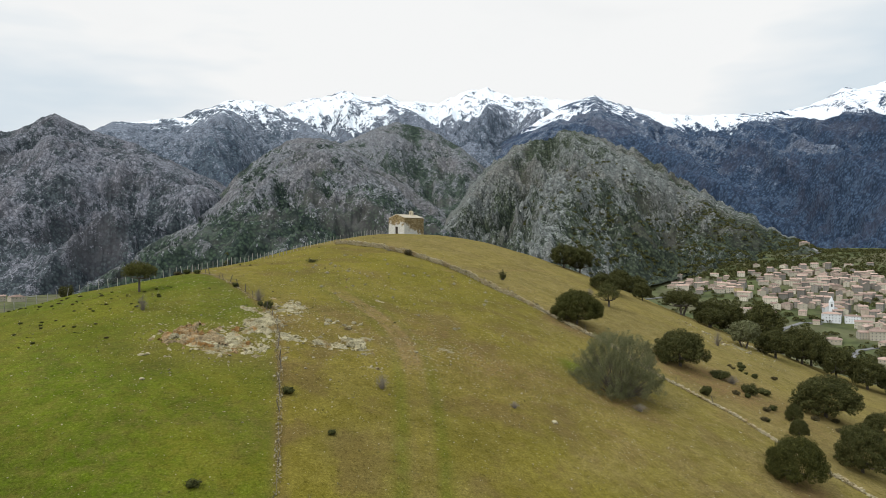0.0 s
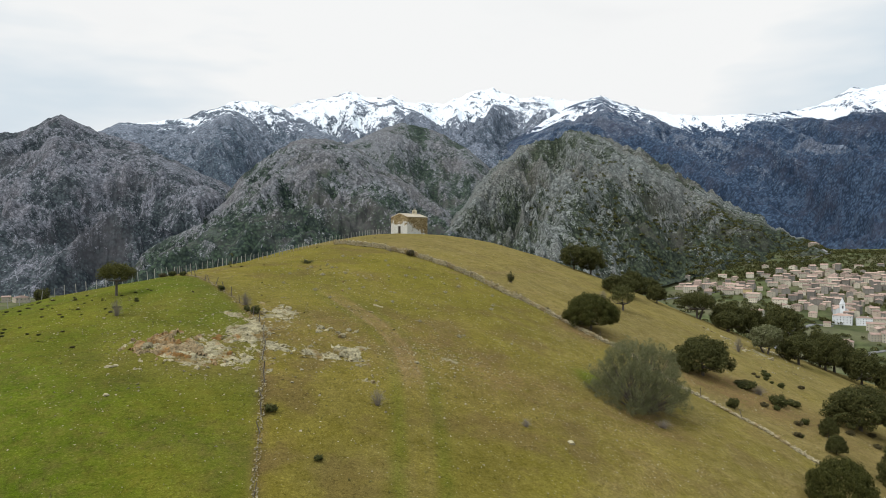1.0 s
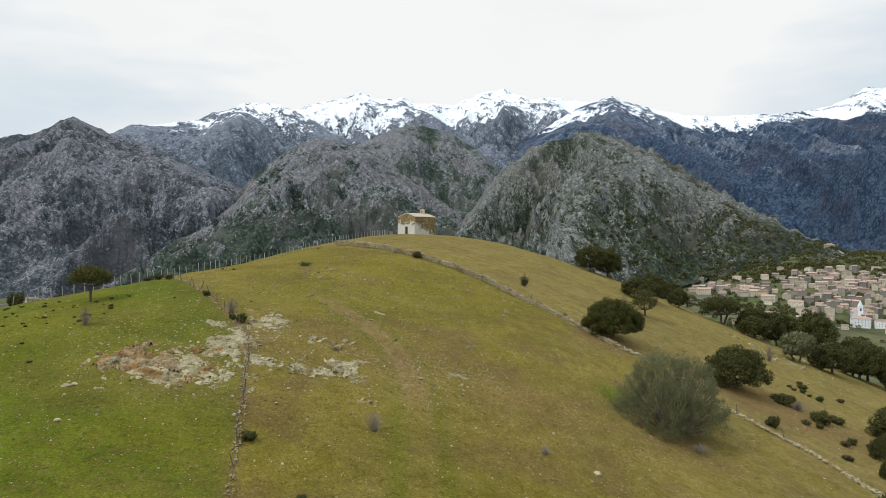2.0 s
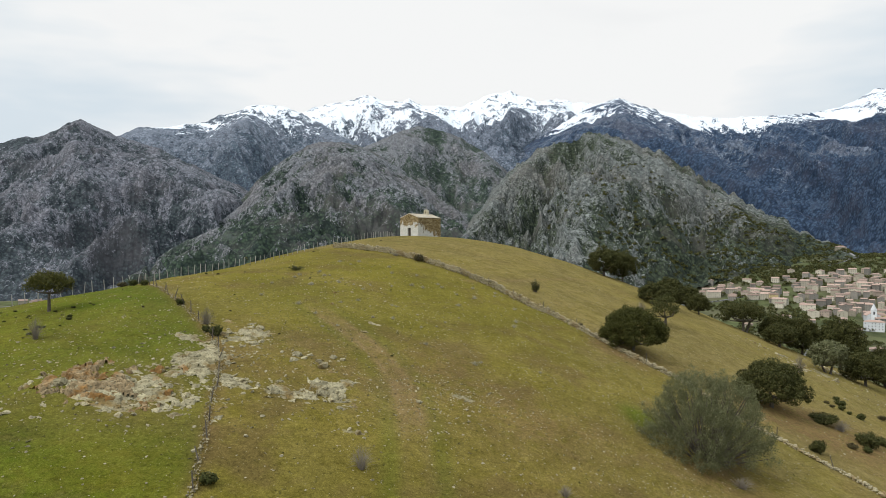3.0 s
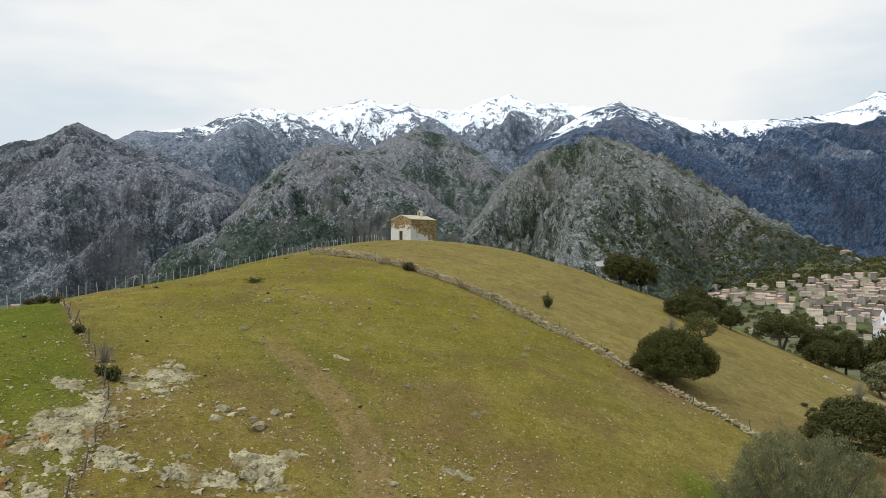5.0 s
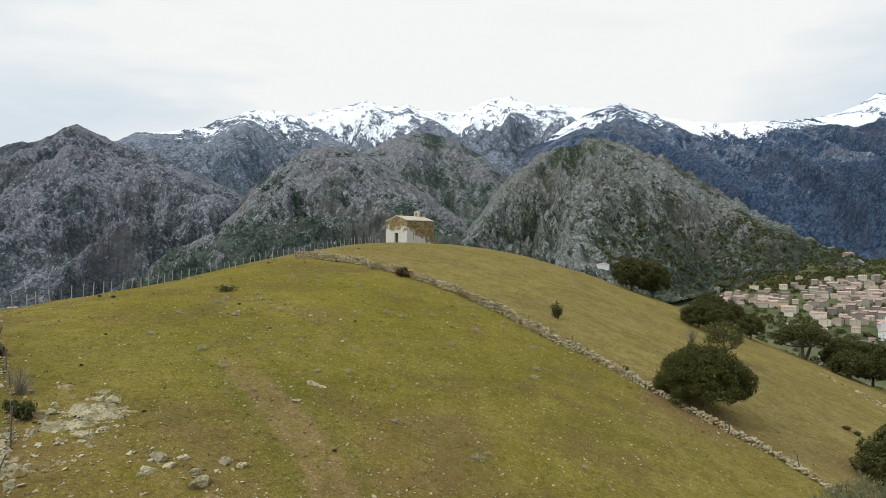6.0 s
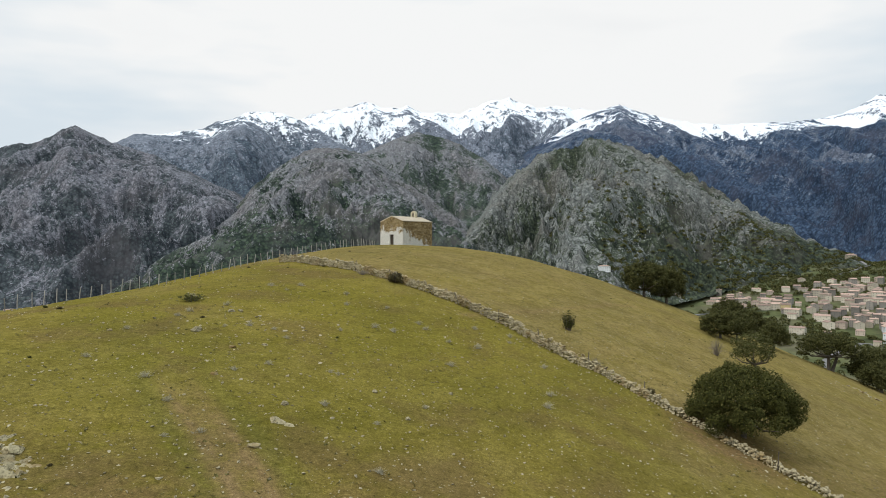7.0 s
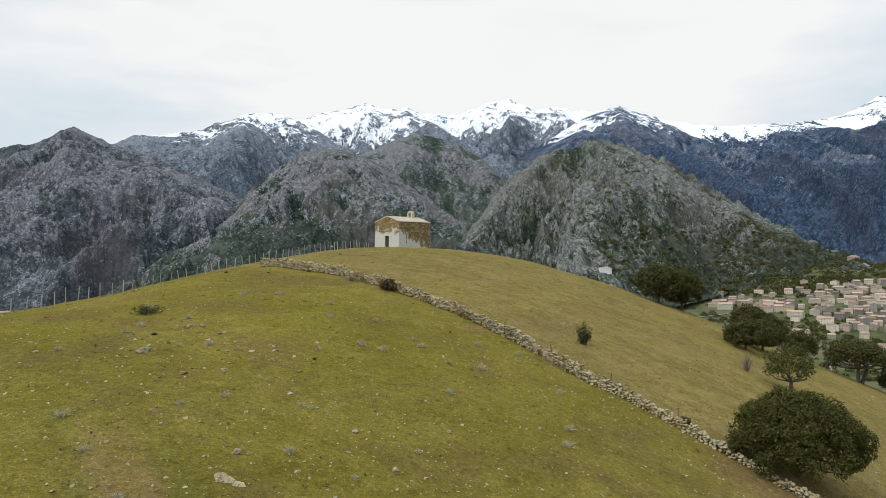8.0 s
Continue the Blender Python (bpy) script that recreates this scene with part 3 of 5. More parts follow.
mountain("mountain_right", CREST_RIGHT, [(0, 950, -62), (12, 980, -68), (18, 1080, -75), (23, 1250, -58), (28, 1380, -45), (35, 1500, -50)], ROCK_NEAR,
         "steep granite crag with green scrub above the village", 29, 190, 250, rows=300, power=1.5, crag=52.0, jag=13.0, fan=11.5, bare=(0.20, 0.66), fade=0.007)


# ---- things ----
def part(name, bm, mat, parent, label=""):
    """One mesh object out of a bmesh, under a thing or a part."""
    me = bpy.data.meshes.new(name)
    bm.to_mesh(me)
    bm.free()
    me.materials.append(mat)
    return child(name, me, parent, label=label)


def child(name, me, parent, m=None, label=""):
    """An object on a mesh that may be shared, under its thing."""
    ob = new(name, me)
    if parent:
        ob.parent = parent
    if m is not None:
        ob.matrix_basis = m
    return tagged(ob, label) if label else ob


def thing(name, label, category, m=None, group="", kind=""):
    ob = new(name)
    if m is not None:
        ob.matrix_basis = m
    return tagged(ob, label, category, group, kind)


def box(bm, x0, x1, y0, y1, z0, z1):
    v = [bm.verts.new(p) for p in ((x0, y0, z0), (x1, y0, z0), (x1, y1, z0), (x0, y1, z0), (x0, y0, z1), (x1, y0, z1), (x1, y1, z1), (x0, y1, z1))]
    for f in ((3, 2, 1, 0), (4, 5, 6, 7), (0, 1, 5, 4), (1, 2, 6, 5), (2, 3, 7, 6), (3, 0, 4, 7)):
        bm.faces.new([v[i] for i in f])


def prism(bm, outline, y0, y1):
    """An outline in x and z, drawn out from y0 to y1."""
    a, b = [bm.verts.new((x, y0, z)) for x, z in outline], [bm.verts.new((x, y1, z)) for x, z in outline]
    bm.faces.new(a)
    bm.faces.new(b[::-1])
    for i in range(len(a)):
        j = (i + 1) % len(a)
        bm.faces.new((a[j], a[i], b[i], b[j]))


def limb(bm, points, sides=7):
    """A tapered tube along (place, radius) points."""
    rings = []
    for k, (p, r) in enumerate(points):
        p = Vector(p)
        q = Vector(points[min(k + 1, len(points) - 1)][0]) - Vector(points[max(k - 1, 0)][0])
        q = q.normalized() if q.length > 1e-6 else Vector((0, 0, 1))
        u = q.orthogonal().normalized()
        v = q.cross(u)
        rings.append([bm.verts.new(p + (u * math.cos(a) + v * math.sin(a)) * r) for a in (2 * math.pi * i / sides for i in range(sides))])
    for a, b in zip(rings, rings[1:]):
        for i in range(sides):
            bm.faces.new((a[i], a[(i + 1) % sides], b[(i + 1) % sides], b[i]))
    bm.faces.new(rings[-1])
    bm.faces.new(rings[0][::-1])


def quad_mesh(name, quad, mat):
    """Loose four-cornered faces, (count, 4, 3), as one mesh."""
    count = len(quad)
    me = bpy.data.meshes.new(name)
    me.vertices.add(count * 4)
    me.vertices.foreach_set("co", quad.ravel())
    me.loops.add(count * 4)
    me.loops.foreach_set("vertex_index", np.arange(count * 4))
    me.polygons.add(count)
    me.polygons.foreach_set("loop_start", np.arange(0, count * 4, 4))
    me.update()
    me.materials.append(mat)
    return me


def leaf_quads(p, d, size, rng, spread=0.34):
    count = len(p)
    n = d + rng.normal(scale=spread, size=(count, 3)) + np.array([0, 0, 0.35])
    n /= np.linalg.norm(n, axis=1)[:, None]
    u = np.cross(n, rng.normal(size=(count, 3)))
    u /= np.linalg.norm(u, axis=1)[:, None]
    v = np.cross(n, u)
    s = size * (0.6 + 0.8 * rng.random(count))[:, None]
    return np.stack([p - u * s, p - v * s * 0.6 + n * s * 0.15, p + u * s, p + v * s * 0.6 + n * s * 0.15], 1)


def spray_quads(p, d, size, rng):
    """Long thin sprays that point outwards and up."""
    count = len(p)
    u = d + rng.normal(scale=0.6, size=(count, 3)) + np.array([0, 0, 0.6])
    u /= np.linalg.norm(u, axis=1)[:, None]
    v = np.cross(u, rng.normal(size=(count, 3)))
    v /= np.linalg.norm(v, axis=1)[:, None]
    s = size * (0.5 + 1.0 * rng.random(count))[:, None]
    return np.stack([p - u * s, p - v * s * 0.30, p + u * s * 1.3, p + v * s * 0.30], 1)


def leaf_mesh(name, blobs, count, size, mat, seed, loose=0.05, taper=1.0, spray=False, tuft=5):
    """A crown: small tufts of leaves on the outside of ragged lobes (centre, radii), the first of which is the core."""
    rng = np.random.default_rng(seed)
    weight = np.array([b[1][0] * b[1][1] + b[1][0] * b[1][2] for b in blobs])
    weight[0] *= 0.7
    bunches = count // tuft
    pick = rng.choice(len(blobs), bunches, p=weight / weight.sum())
    centre = np.array([b[0] for b in blobs])[pick]
    radii = np.array([b[1] for b in blobs])[pick]
    d = rng.normal(size=(bunches, 3))
    d /= np.linalg.norm(d, axis=1)[:, None]
    lump = 1 + 0.22 * fbm(d[:, 0] * 4 + pick * 7.1, d[:, 1] * 4 + d[:, 2] * 3, 3, seed)
    rad = (0.80 + 0.24 * rng.random(bunches) ** 0.7 + loose * rng.normal(size=bunches).clip(-2, 3)) * lump
    p = centre + d * radii * rad[:, None]
    low = min(b[0][2] - b[1][2] * 0.8 for b in blobs)
    p[:, 2] = np.maximum(p[:, 2], low + 0.3 * rng.random(bunches))
    high = max(b[0][2] for b in blobs)
    p[:, :2] *= (taper + (1 - taper) * smooth(low, high, p[:, 2]))[:, None]
    p, d = np.repeat(p, tuft, 0), np.repeat(d, tuft, 0)
    off = rng.normal(size=p.shape)
    p, d = p + off * size * 0.9, d + 0.45 * off
    return quad_mesh(name, spray_quads(p, d, size, rng) if spray else leaf_quads(p, d, size, rng), mat)


def tree(label, height, width, mat, seed, trunk=0.22, lobes=12, count=9000, size=0.17, lean=0.0, flat=1.0, stems=1, loose=0.05, taper=0.85, spray=False):
    """A tree at the origin: trunk and limbs, and a crown of leaf sprays over many lobes."""
    rng = random.Random(seed)
    ob = thing("tree", label, "tree")
    base = height * trunk
    w, ch = width / 2, height - base
    blobs = [((lean * 0.5, 0, base + ch * 0.45), (w * 0.70, w * 0.70, ch * 0.44 * flat))]
    for k in range(lobes):
        a, e = 2.4 * k + rng.random() * 0.8, (k + rng.random()) / lobes
        s = w * (0.20 + 0.14 * rng.random()) * (14 / max(14, lobes)) ** 0.25
        rr = (w * (0.84 + 0.30 * rng.random()) - s) * math.sqrt(max(0.05, 1 - e * e))
        blobs.append(((rr * math.cos(a) + lean * e, rr * math.sin(a), base + ch * (0.20 + 0.62 * e + rng.uniform(-0.05, 0.06))), (s, s, min(s * 0.85, ch * 0.22))))
    bm = bmesh.new()
    tr = 0.032 * height * (0.8 + 0.4 * rng.random())
    for q in range(stems):
        off = Vector((0.5 * tr * 6 * rng.uniform(-1, 1), 0.5 * tr * 6 * rng.uniform(-1, 1), 0)) if stems > 1 else Vector()
        fork = off * 2.2 + Vector((lean * 0.2 + 0.15 * rng.uniform(-1, 1), 0.15 * rng.uniform(-1, 1), max(base, 0.25 * height) * 0.95))
        limb(bm, [(off + Vector((0, 0, -0.8)), tr * 1.5), (off + Vector((0, 0, 0.1)), tr * 1.15), (off.lerp(fork, 0.6), tr), (fork, tr * 0.85)])
        for c, r in blobs[q::max(1, stems)][:7]:
            c = Vector(c)
            midp = fork.lerp(c, 0.5) + Vector((rng.uniform(-0.3, 0.3), rng.uniform(-0.3, 0.3), -0.06 * height))
            limb(bm, [(fork, tr * 0.7), (midp, tr * 0.4), (c, tr * 0.12)], 6)
    part("trunk", bm, BARK, ob)
    child("crown", leaf_mesh("crown", blobs, count, size, mat, seed, loose, taper, spray), ob)
    return ob


def wild_olive(label, height, width, mat, seed, plumes=430, leaves=260):
    """A many-stemmed olive bush: feathery plumes of narrow leaves at the ends of branches that rise from one stool, dead twigs below."""
    rng, gen = np.random.default_rng(seed), random.Random(seed)
    ob = thing("tree", label, "tree")
    bm, dead, quads = bmesh.new(), bmesh.new(), []
    stool = [Vector((gen.uniform(-0.5, 0.5), gen.uniform(-0.5, 0.5), -0.6)) for _ in range(7)]
    for k in range(plumes):
        a, e = 2.39996 * k + gen.uniform(-0.4, 0.4), ((k + 0.5) / plumes) ** 1.05
        deep = gen.choice((1.0, 1.0, 1.0, 0.88, 0.72)) * gen.uniform(0.92, 1.06)
        swell = 1 + 0.16 * math.sin(2 * a + seed) + 0.10 * math.sin(5 * a)
        tip = Vector((math.cos(a) * 0.5 * width * math.sqrt(1 - 0.94 * e * e) * deep * swell, math.sin(a) * 0.5 * width * math.sqrt(1 - 0.94 * e * e) * deep * swell,
                      height * (0.03 + 0.93 * e ** 0.92) * deep))
        root = stool[k % 7]
        way = (tip - root).normalized()
        way = (way + Vector((gen.uniform(-0.3, 0.3), gen.uniform(-0.3, 0.3), 0.05 + 0.5 * e))).normalized()
        long = gen.uniform(0.8, 1.4)
        back = tip - way * long
        if k % 4 == 0:
            limb(bm, [(root, 0.13), (root.lerp(back, 0.45) + Vector((0, 0, -0.25)), 0.07), (back, 0.03), (tip, 0.008)], 5)
        t = rng.random(leaves) ** 0.8
        wide = 0.42 * np.sin(np.clip(t, 0.04, 1) * math.pi * 0.88 + 0.2)[:, None] + 0.05
        p = np.array(back) + np.array(way) * (t * long)[:, None] + rng.normal(size=(leaves, 3)) * wide * 0.62
        quads.append(spray_quads(p, np.array(way) * 0.8 + rng.normal(scale=0.6, size=(leaves, 3)), 0.065, rng))
    for k in range(46):
        a = gen.uniform(-1.9, 0.9)
        tip = Vector((math.cos(a), math.sin(a), 0)) * gen.uniform(0.20, 0.52) * width + Vector((0, 0, gen.uniform(-1.1, 0.7)))
        mid_p = tip * 0.5 + Vector((0, 0, gen.uniform(0.3, 0.9)))
        limb(dead, [((0, 0, 0.2), 0.035), (mid_p, 0.028), (tip, 0.010)], 4)
        limb(dead, [(mid_p, 0.016), (tip + Vector((gen.uniform(-0.8, 0.8), gen.uniform(-0.8, 0.8), 0.3)), 0.006)], 3)
    part("trunk", bm, BARK, ob)
    part("dead_wood", dead, BARK, ob, "bare grey dead twigs")
    child("crown", quad_mesh("crown", np.concatenate(quads), mat), ob)
    return ob


def shrub(label, height, width, mat, seed, count=700, size=0.09, lobes=6):
    """A low evergreen bush: short stems under a ragged mass of leaves."""
    rng = random.Random(seed)
    ob = thing("shrub", label, "shrub")
    w = width / 2
    blobs = [((0, 0, height * 0.40), (w * 0.7, w * 0.65, height * 0.48))]
    for k in range(lobes):
        a, e = 2.4 * k + rng.random(), rng.random()
        blobs.append(((w * 0.6 * math.cos(a), w * 0.6 * math.sin(a), height * (0.25 + 0.45 * e)), (w * 0.38, w * 0.38, height * 0.28)))
    bm = bmesh.new()
    for c, r in blobs:
        limb(bm, [((0, 0, -0.15), 0.03), (Vector(c) * 0.6, 0.02), (c, 0.006)], 4)
    part("stem", bm, BARK, ob)
    child("foliage", leaf_mesh("foliage", blobs, count, size, mat, seed), ob)
    return ob


def spiky_shrub(label, height, width, mat, seed, count=1500):
    """An upright bush of separate leafy shoots."""
    rng = random.Random(seed)
    ob = thing("shrub", label, "shrub")
    blobs, bm = [], bmesh.new()
    for k in range(11):
        a, t = 2.4 * k, math.sqrt(k / 11)
        foot = Vector((0.12 * width * t * math.cos(a), 0.12 * width * t * math.sin(a), -0.1))
        top = Vector((0.46 * width * t * math.cos(a), 0.46 * width * t * math.sin(a), height * rng.uniform(0.6, 1.0) * (1 - 0.3 * t)))
        limb(bm, [(foot, 0.035), (foot.lerp(top, 0.5), 0.025), (top, 0.008)], 4)
        for q in (0.40, 0.62, 0.86):
            blobs.append((tuple(foot.lerp(top, q)), (width * 0.13, width * 0.13, height * 0.14)))
    part("stem", bm, BARK, ob)
    child("foliage", leaf_mesh("foliage", blobs, count, 0.06, mat, seed, 0.12), ob)
    return ob


def bare_shrub(label, height, width, mat, seed, twigs=85, radius=0.009):
    """A leafless bush: a fan of thin forking twigs."""
    rng = random.Random(seed)
    ob = thing("bare_shrub", label, "shrub")
    bm = bmesh.new()
    for k in range(twigs):
        a, t = rng.uniform(0, 2 * math.pi), rng.random() ** 0.7
        tip = Vector((math.cos(a) * width * 0.5 * t, math.sin(a) * width * 0.5 * t, height * (0.12 + 0.88 * math.sqrt(max(0.0, 1 - t * t))) * rng.uniform(0.55, 1.0)))
        mid_p = tip * 0.5 + Vector((0, 0, height * 0.06))
        limb(bm, [((0.05 * math.cos(a), 0.05 * math.sin(a), -0.1), radius * 1.3), (mid_p, radius), (tip, radius * 0.4)], 3)
        for q in range(2):
            limb(bm, [(mid_p.lerp(tip, 0.2 + 0.3 * q), radius * 0.6), (tip + Vector([rng.uniform(-0.16, 0.16) * width for _ in range(3)]), radius * 0.3)], 3)
    part("thicket", bm, mat, ob)
    return ob


def plant(proto, x, y, turn=0.0, scale=1.0, wide=None, sink=0.1, label="", group="", tilt=0.0):
    """A copy of a tree, bush or stone on the ground at x, y."""
    wide = scale if wide is None else wide
    ob = copy_thing(proto, pose(x, y, land_at(x, y) - sink, math.degrees(tilt), 0, math.degrees(turn)))
    ob.scale = (wide, wide, scale)
    return tagged(ob, label, group=group)


def drop(*protos):
    for p in protos:
        for o in (*p.children_recursive, p):
            bpy.data.objects.remove(o)


def stone_mesh(name, mat, seed, points=13, size=(1.0, 0.8, 0.6)):
    """An angular stone: the hull of scattered points."""
    rng = random.Random(seed)
    bm = bmesh.new()
    for k in range(points):
        d = Vector([rng.gauss(0, 1) for _ in range(3)]).normalized()
        d = Vector([math.copysign(abs(c) ** 0.7, c) for c in d])
        bm.verts.new([c * s * 0.5 * rng.uniform(0.85, 1.1) for c, s in zip(d, size)])
    out = bmesh.ops.convex_hull(bm, input=bm.verts)
    bmesh.ops.delete(bm, geom=[v for v in out["geom_interior"] if isinstance(v, bmesh.types.BMVert)], context="VERTS")
    me = bpy.data.meshes.new(name)
    bm.to_mesh(me)
    bm.free()
    me.materials.append(mat)
    return me


def boulder_mesh(name, mat, seed, size=(1.0, 0.8, 0.5)):
    """A weathered rock: rounded, cut by a few flat faces and cracked."""
    rng = random.Random(seed)
    bm = bmesh.new()
    bmesh.ops.create_icosphere(bm, subdivisions=4, radius=0.5)
    cuts = [(Vector([rng.gauss(0, 1) for _ in range(3)]).normalized(), rng.uniform(0.26, 0.42)) for _ in range(11)]
    for v in bm.verts:
        p = v.co.copy()
        for n, d in cuts:
            over = p.dot(n) - d
            if over > 0:
                p -= n * over * 0.92
        p += v.co.normalized() * (0.055 * noise.fractal(v.co * 4.2 + Vector((seed, 0, 0)), 1.0, 2.0, 4)
                                  - 0.05 * max(0.0, 0.25 - abs(noise.noise(v.co * 3.1 + Vector((0, seed, 0))))))
        v.co = Vector([c * s for c, s in zip(p, size)])
    for f in bm.faces:
        f.smooth = False
    me = bpy.data.meshes.new(name)
    bm.to_mesh(me)
    bm.free()
    me.materials.append(mat)
    return me


def rock_material(name, pale, grey, stain, amount):
    """Granite: pale faces, dark lichen and cracks, some ochre stain."""
    m, nt, bsdf, geo = material(name, 0.93, 0.15)
    pos = geo.outputs["Position"]
    n1, n2, n3 = noise_tex(nt, pos, 1.3, 6, 0.65), noise_tex(nt, pos, 6.5, 5, 0.7), noise_tex(nt, pos, 0.5, 4, 0.55)
    colour = mix(nt, ramp(nt, n1, [(0.30, 0.0), (0.48, 1.0)]), grey, pale)
    colour = mix(nt, ramp(nt, n2, [(0.37, 0.9), (0.47, 0.0)]), colour, (0.070, 0.060, 0.036))
    colour = mix(nt, ramp(nt, n3, [(0.62 - amount, 0.0), (0.74 - amount, 0.9)]), colour, stain)
    info = nt.nodes.new("ShaderNodeObjectInfo")
    v = node(nt, "ShaderNodeHueSaturation")
    link(nt, maths(nt, "ADD", maths(nt, "MULTIPLY", info.outputs["Random"], 0.5), 0.72), v.inputs["Value"])
    link(nt, colour, v.inputs["Color"])
    link(nt, v.outputs[0], bsdf.inputs["Base Color"])
    bump(nt, bsdf, maths(nt, "ADD", n1, n2), 0.9, 0.055)
    return m


GRANITE = rock_material("granite", (0.315, 0.270, 0.162), (0.150, 0.120, 0.066), (0.165, 0.106, 0.034), 0.10)
RUSTY = rock_material("rusty_granite", (0.28, 0.205, 0.112), (0.165, 0.115, 0.062), (0.215, 0.106, 0.028), 0.16)
FIELDSTONE = rock_material("fieldstone", (0.305, 0.256, 0.155), (0.095, 0.077, 0.046), (0.20, 0.140, 0.062), 0.10)
PEBBLE = plain_material("pale_pebbles", (0.22, 0.185, 0.11), (0.38, 0.33, 0.215), 0.7, 0.95)
WOOD = plain_material("weathered_wood", (0.19, 0.178, 0.155), (0.36, 0.338, 0.30), 14.0, 0.95, 0.5, 0.01, 0.25)
WIRE = plain_material("rusty_wire", (0.10, 0.09, 0.08), (0.17, 0.15, 0.13), 20.0, 0.6)
TWIG = plain_material("grey_twigs", (0.15, 0.125, 0.095), (0.25, 0.215, 0.165), 5.0, 0.95)
STRAW = plain_material("dry_straw", (0.27, 0.245, 0.165), (0.40, 0.365, 0.26), 8.0, 0.95)
SCRUB_LEAF = leaf_material("scrub_leaf", (0.040, 0.045, 0.014), (0.080, 0.082, 0.024), (0.13, 0.125, 0.045))
BROWN_LEAF = leaf_material("brown_scrub_leaf", (0.050, 0.040, 0.018), (0.095, 0.078, 0.034), (0.15, 0.125, 0.06))
PALE_LEAF = leaf_material("pale_oak_leaf", (0.050, 0.054, 0.016), (0.105, 0.104, 0.034), (0.16, 0.15, 0.065))


# ---- the chapel: rubble walls, flaking limewash, slab roof, bell turret ----
def chapel_wall_material():
    m, nt, bsdf, geo = material("limewashed_rubble", 0.95, 0.1)
    tc = nt.nodes.new("ShaderNodeTexCoord")
    pos = tc.outputs["Object"]
    split = node(nt, "ShaderNodeSeparateXYZ")
    link(nt, pos, split.inputs[0])
    cells = node(nt, "ShaderNodeTexVoronoi", Scale=3.4)
    mp = node(nt, "ShaderNodeMapping")
    mp.inputs["Scale"].default_value = (1.0, 1.0, 1.5)
    link(nt, pos, mp.inputs[0])
    link(nt, mp.outputs[0], cells.inputs["Vector"])
    joints = node(nt, "ShaderNodeTexVoronoi", Scale=3.4, feature="DISTANCE_TO_EDGE")
    link(nt, mp.outputs[0], joints.inputs["Vector"])
    n1, n2 = noise_tex(nt, pos, 0.85, 6, 0.6), noise_tex(nt, pos, 5.5, 5, 0.65)
    grey = node(nt, "ShaderNodeSeparateColor")
    link(nt, cells.outputs["Color"], grey.inputs[0])
    stone = mix(nt, grey.outputs[0], (0.105, 0.066, 0.024), (0.40, 0.31, 0.175))
    stone = mix(nt, ramp(nt, n2, [(0.50, 0.0), (0.66, 0.8)]), stone, (0.25, 0.145, 0.020))
    edge = ramp(nt, joints.outputs["Distance"], [(0.0, 0.0), (0.07, 1.0)])
    stone = mix(nt, edge, (0.09, 0.07, 0.04), stone)
    lime = mix(nt, ramp(nt, n2, [(0.34, 0.0), (0.60, 1.0)]), (0.33, 0.31, 0.26), (0.70, 0.67, 0.60))
    lime = mix(nt, edge, mix(nt, 0.55, lime, (0.34, 0.31, 0.25)), lime)
    # the wash has gone near the eaves, and most on the long side
    side = maths(nt, "MULTIPLY", split.outputs[1], 0.125)
    gone = maths(nt, "ADD", maths(nt, "MULTIPLY", split.outputs[2], 0.32), maths(nt, "MULTIPLY", n1, 2.2))
    gone = maths(nt, "ADD", maths(nt, "ADD", gone, side), maths(nt, "MULTIPLY", maths(nt, "SUBTRACT", n2, 0.25), 1.0))
    gone = ramp(nt, maths(nt, "SUBTRACT", gone, 1.72), [(0.47, 0.0), (0.60, 1.0)])
    link(nt, mix(nt, gone, lime, stone), bsdf.inputs["Base Color"])
    bump(nt, bsdf, maths(nt, "ADD", maths(nt, "MULTIPLY", edge, 0.6), n2), 0.9, 0.06)
    return m


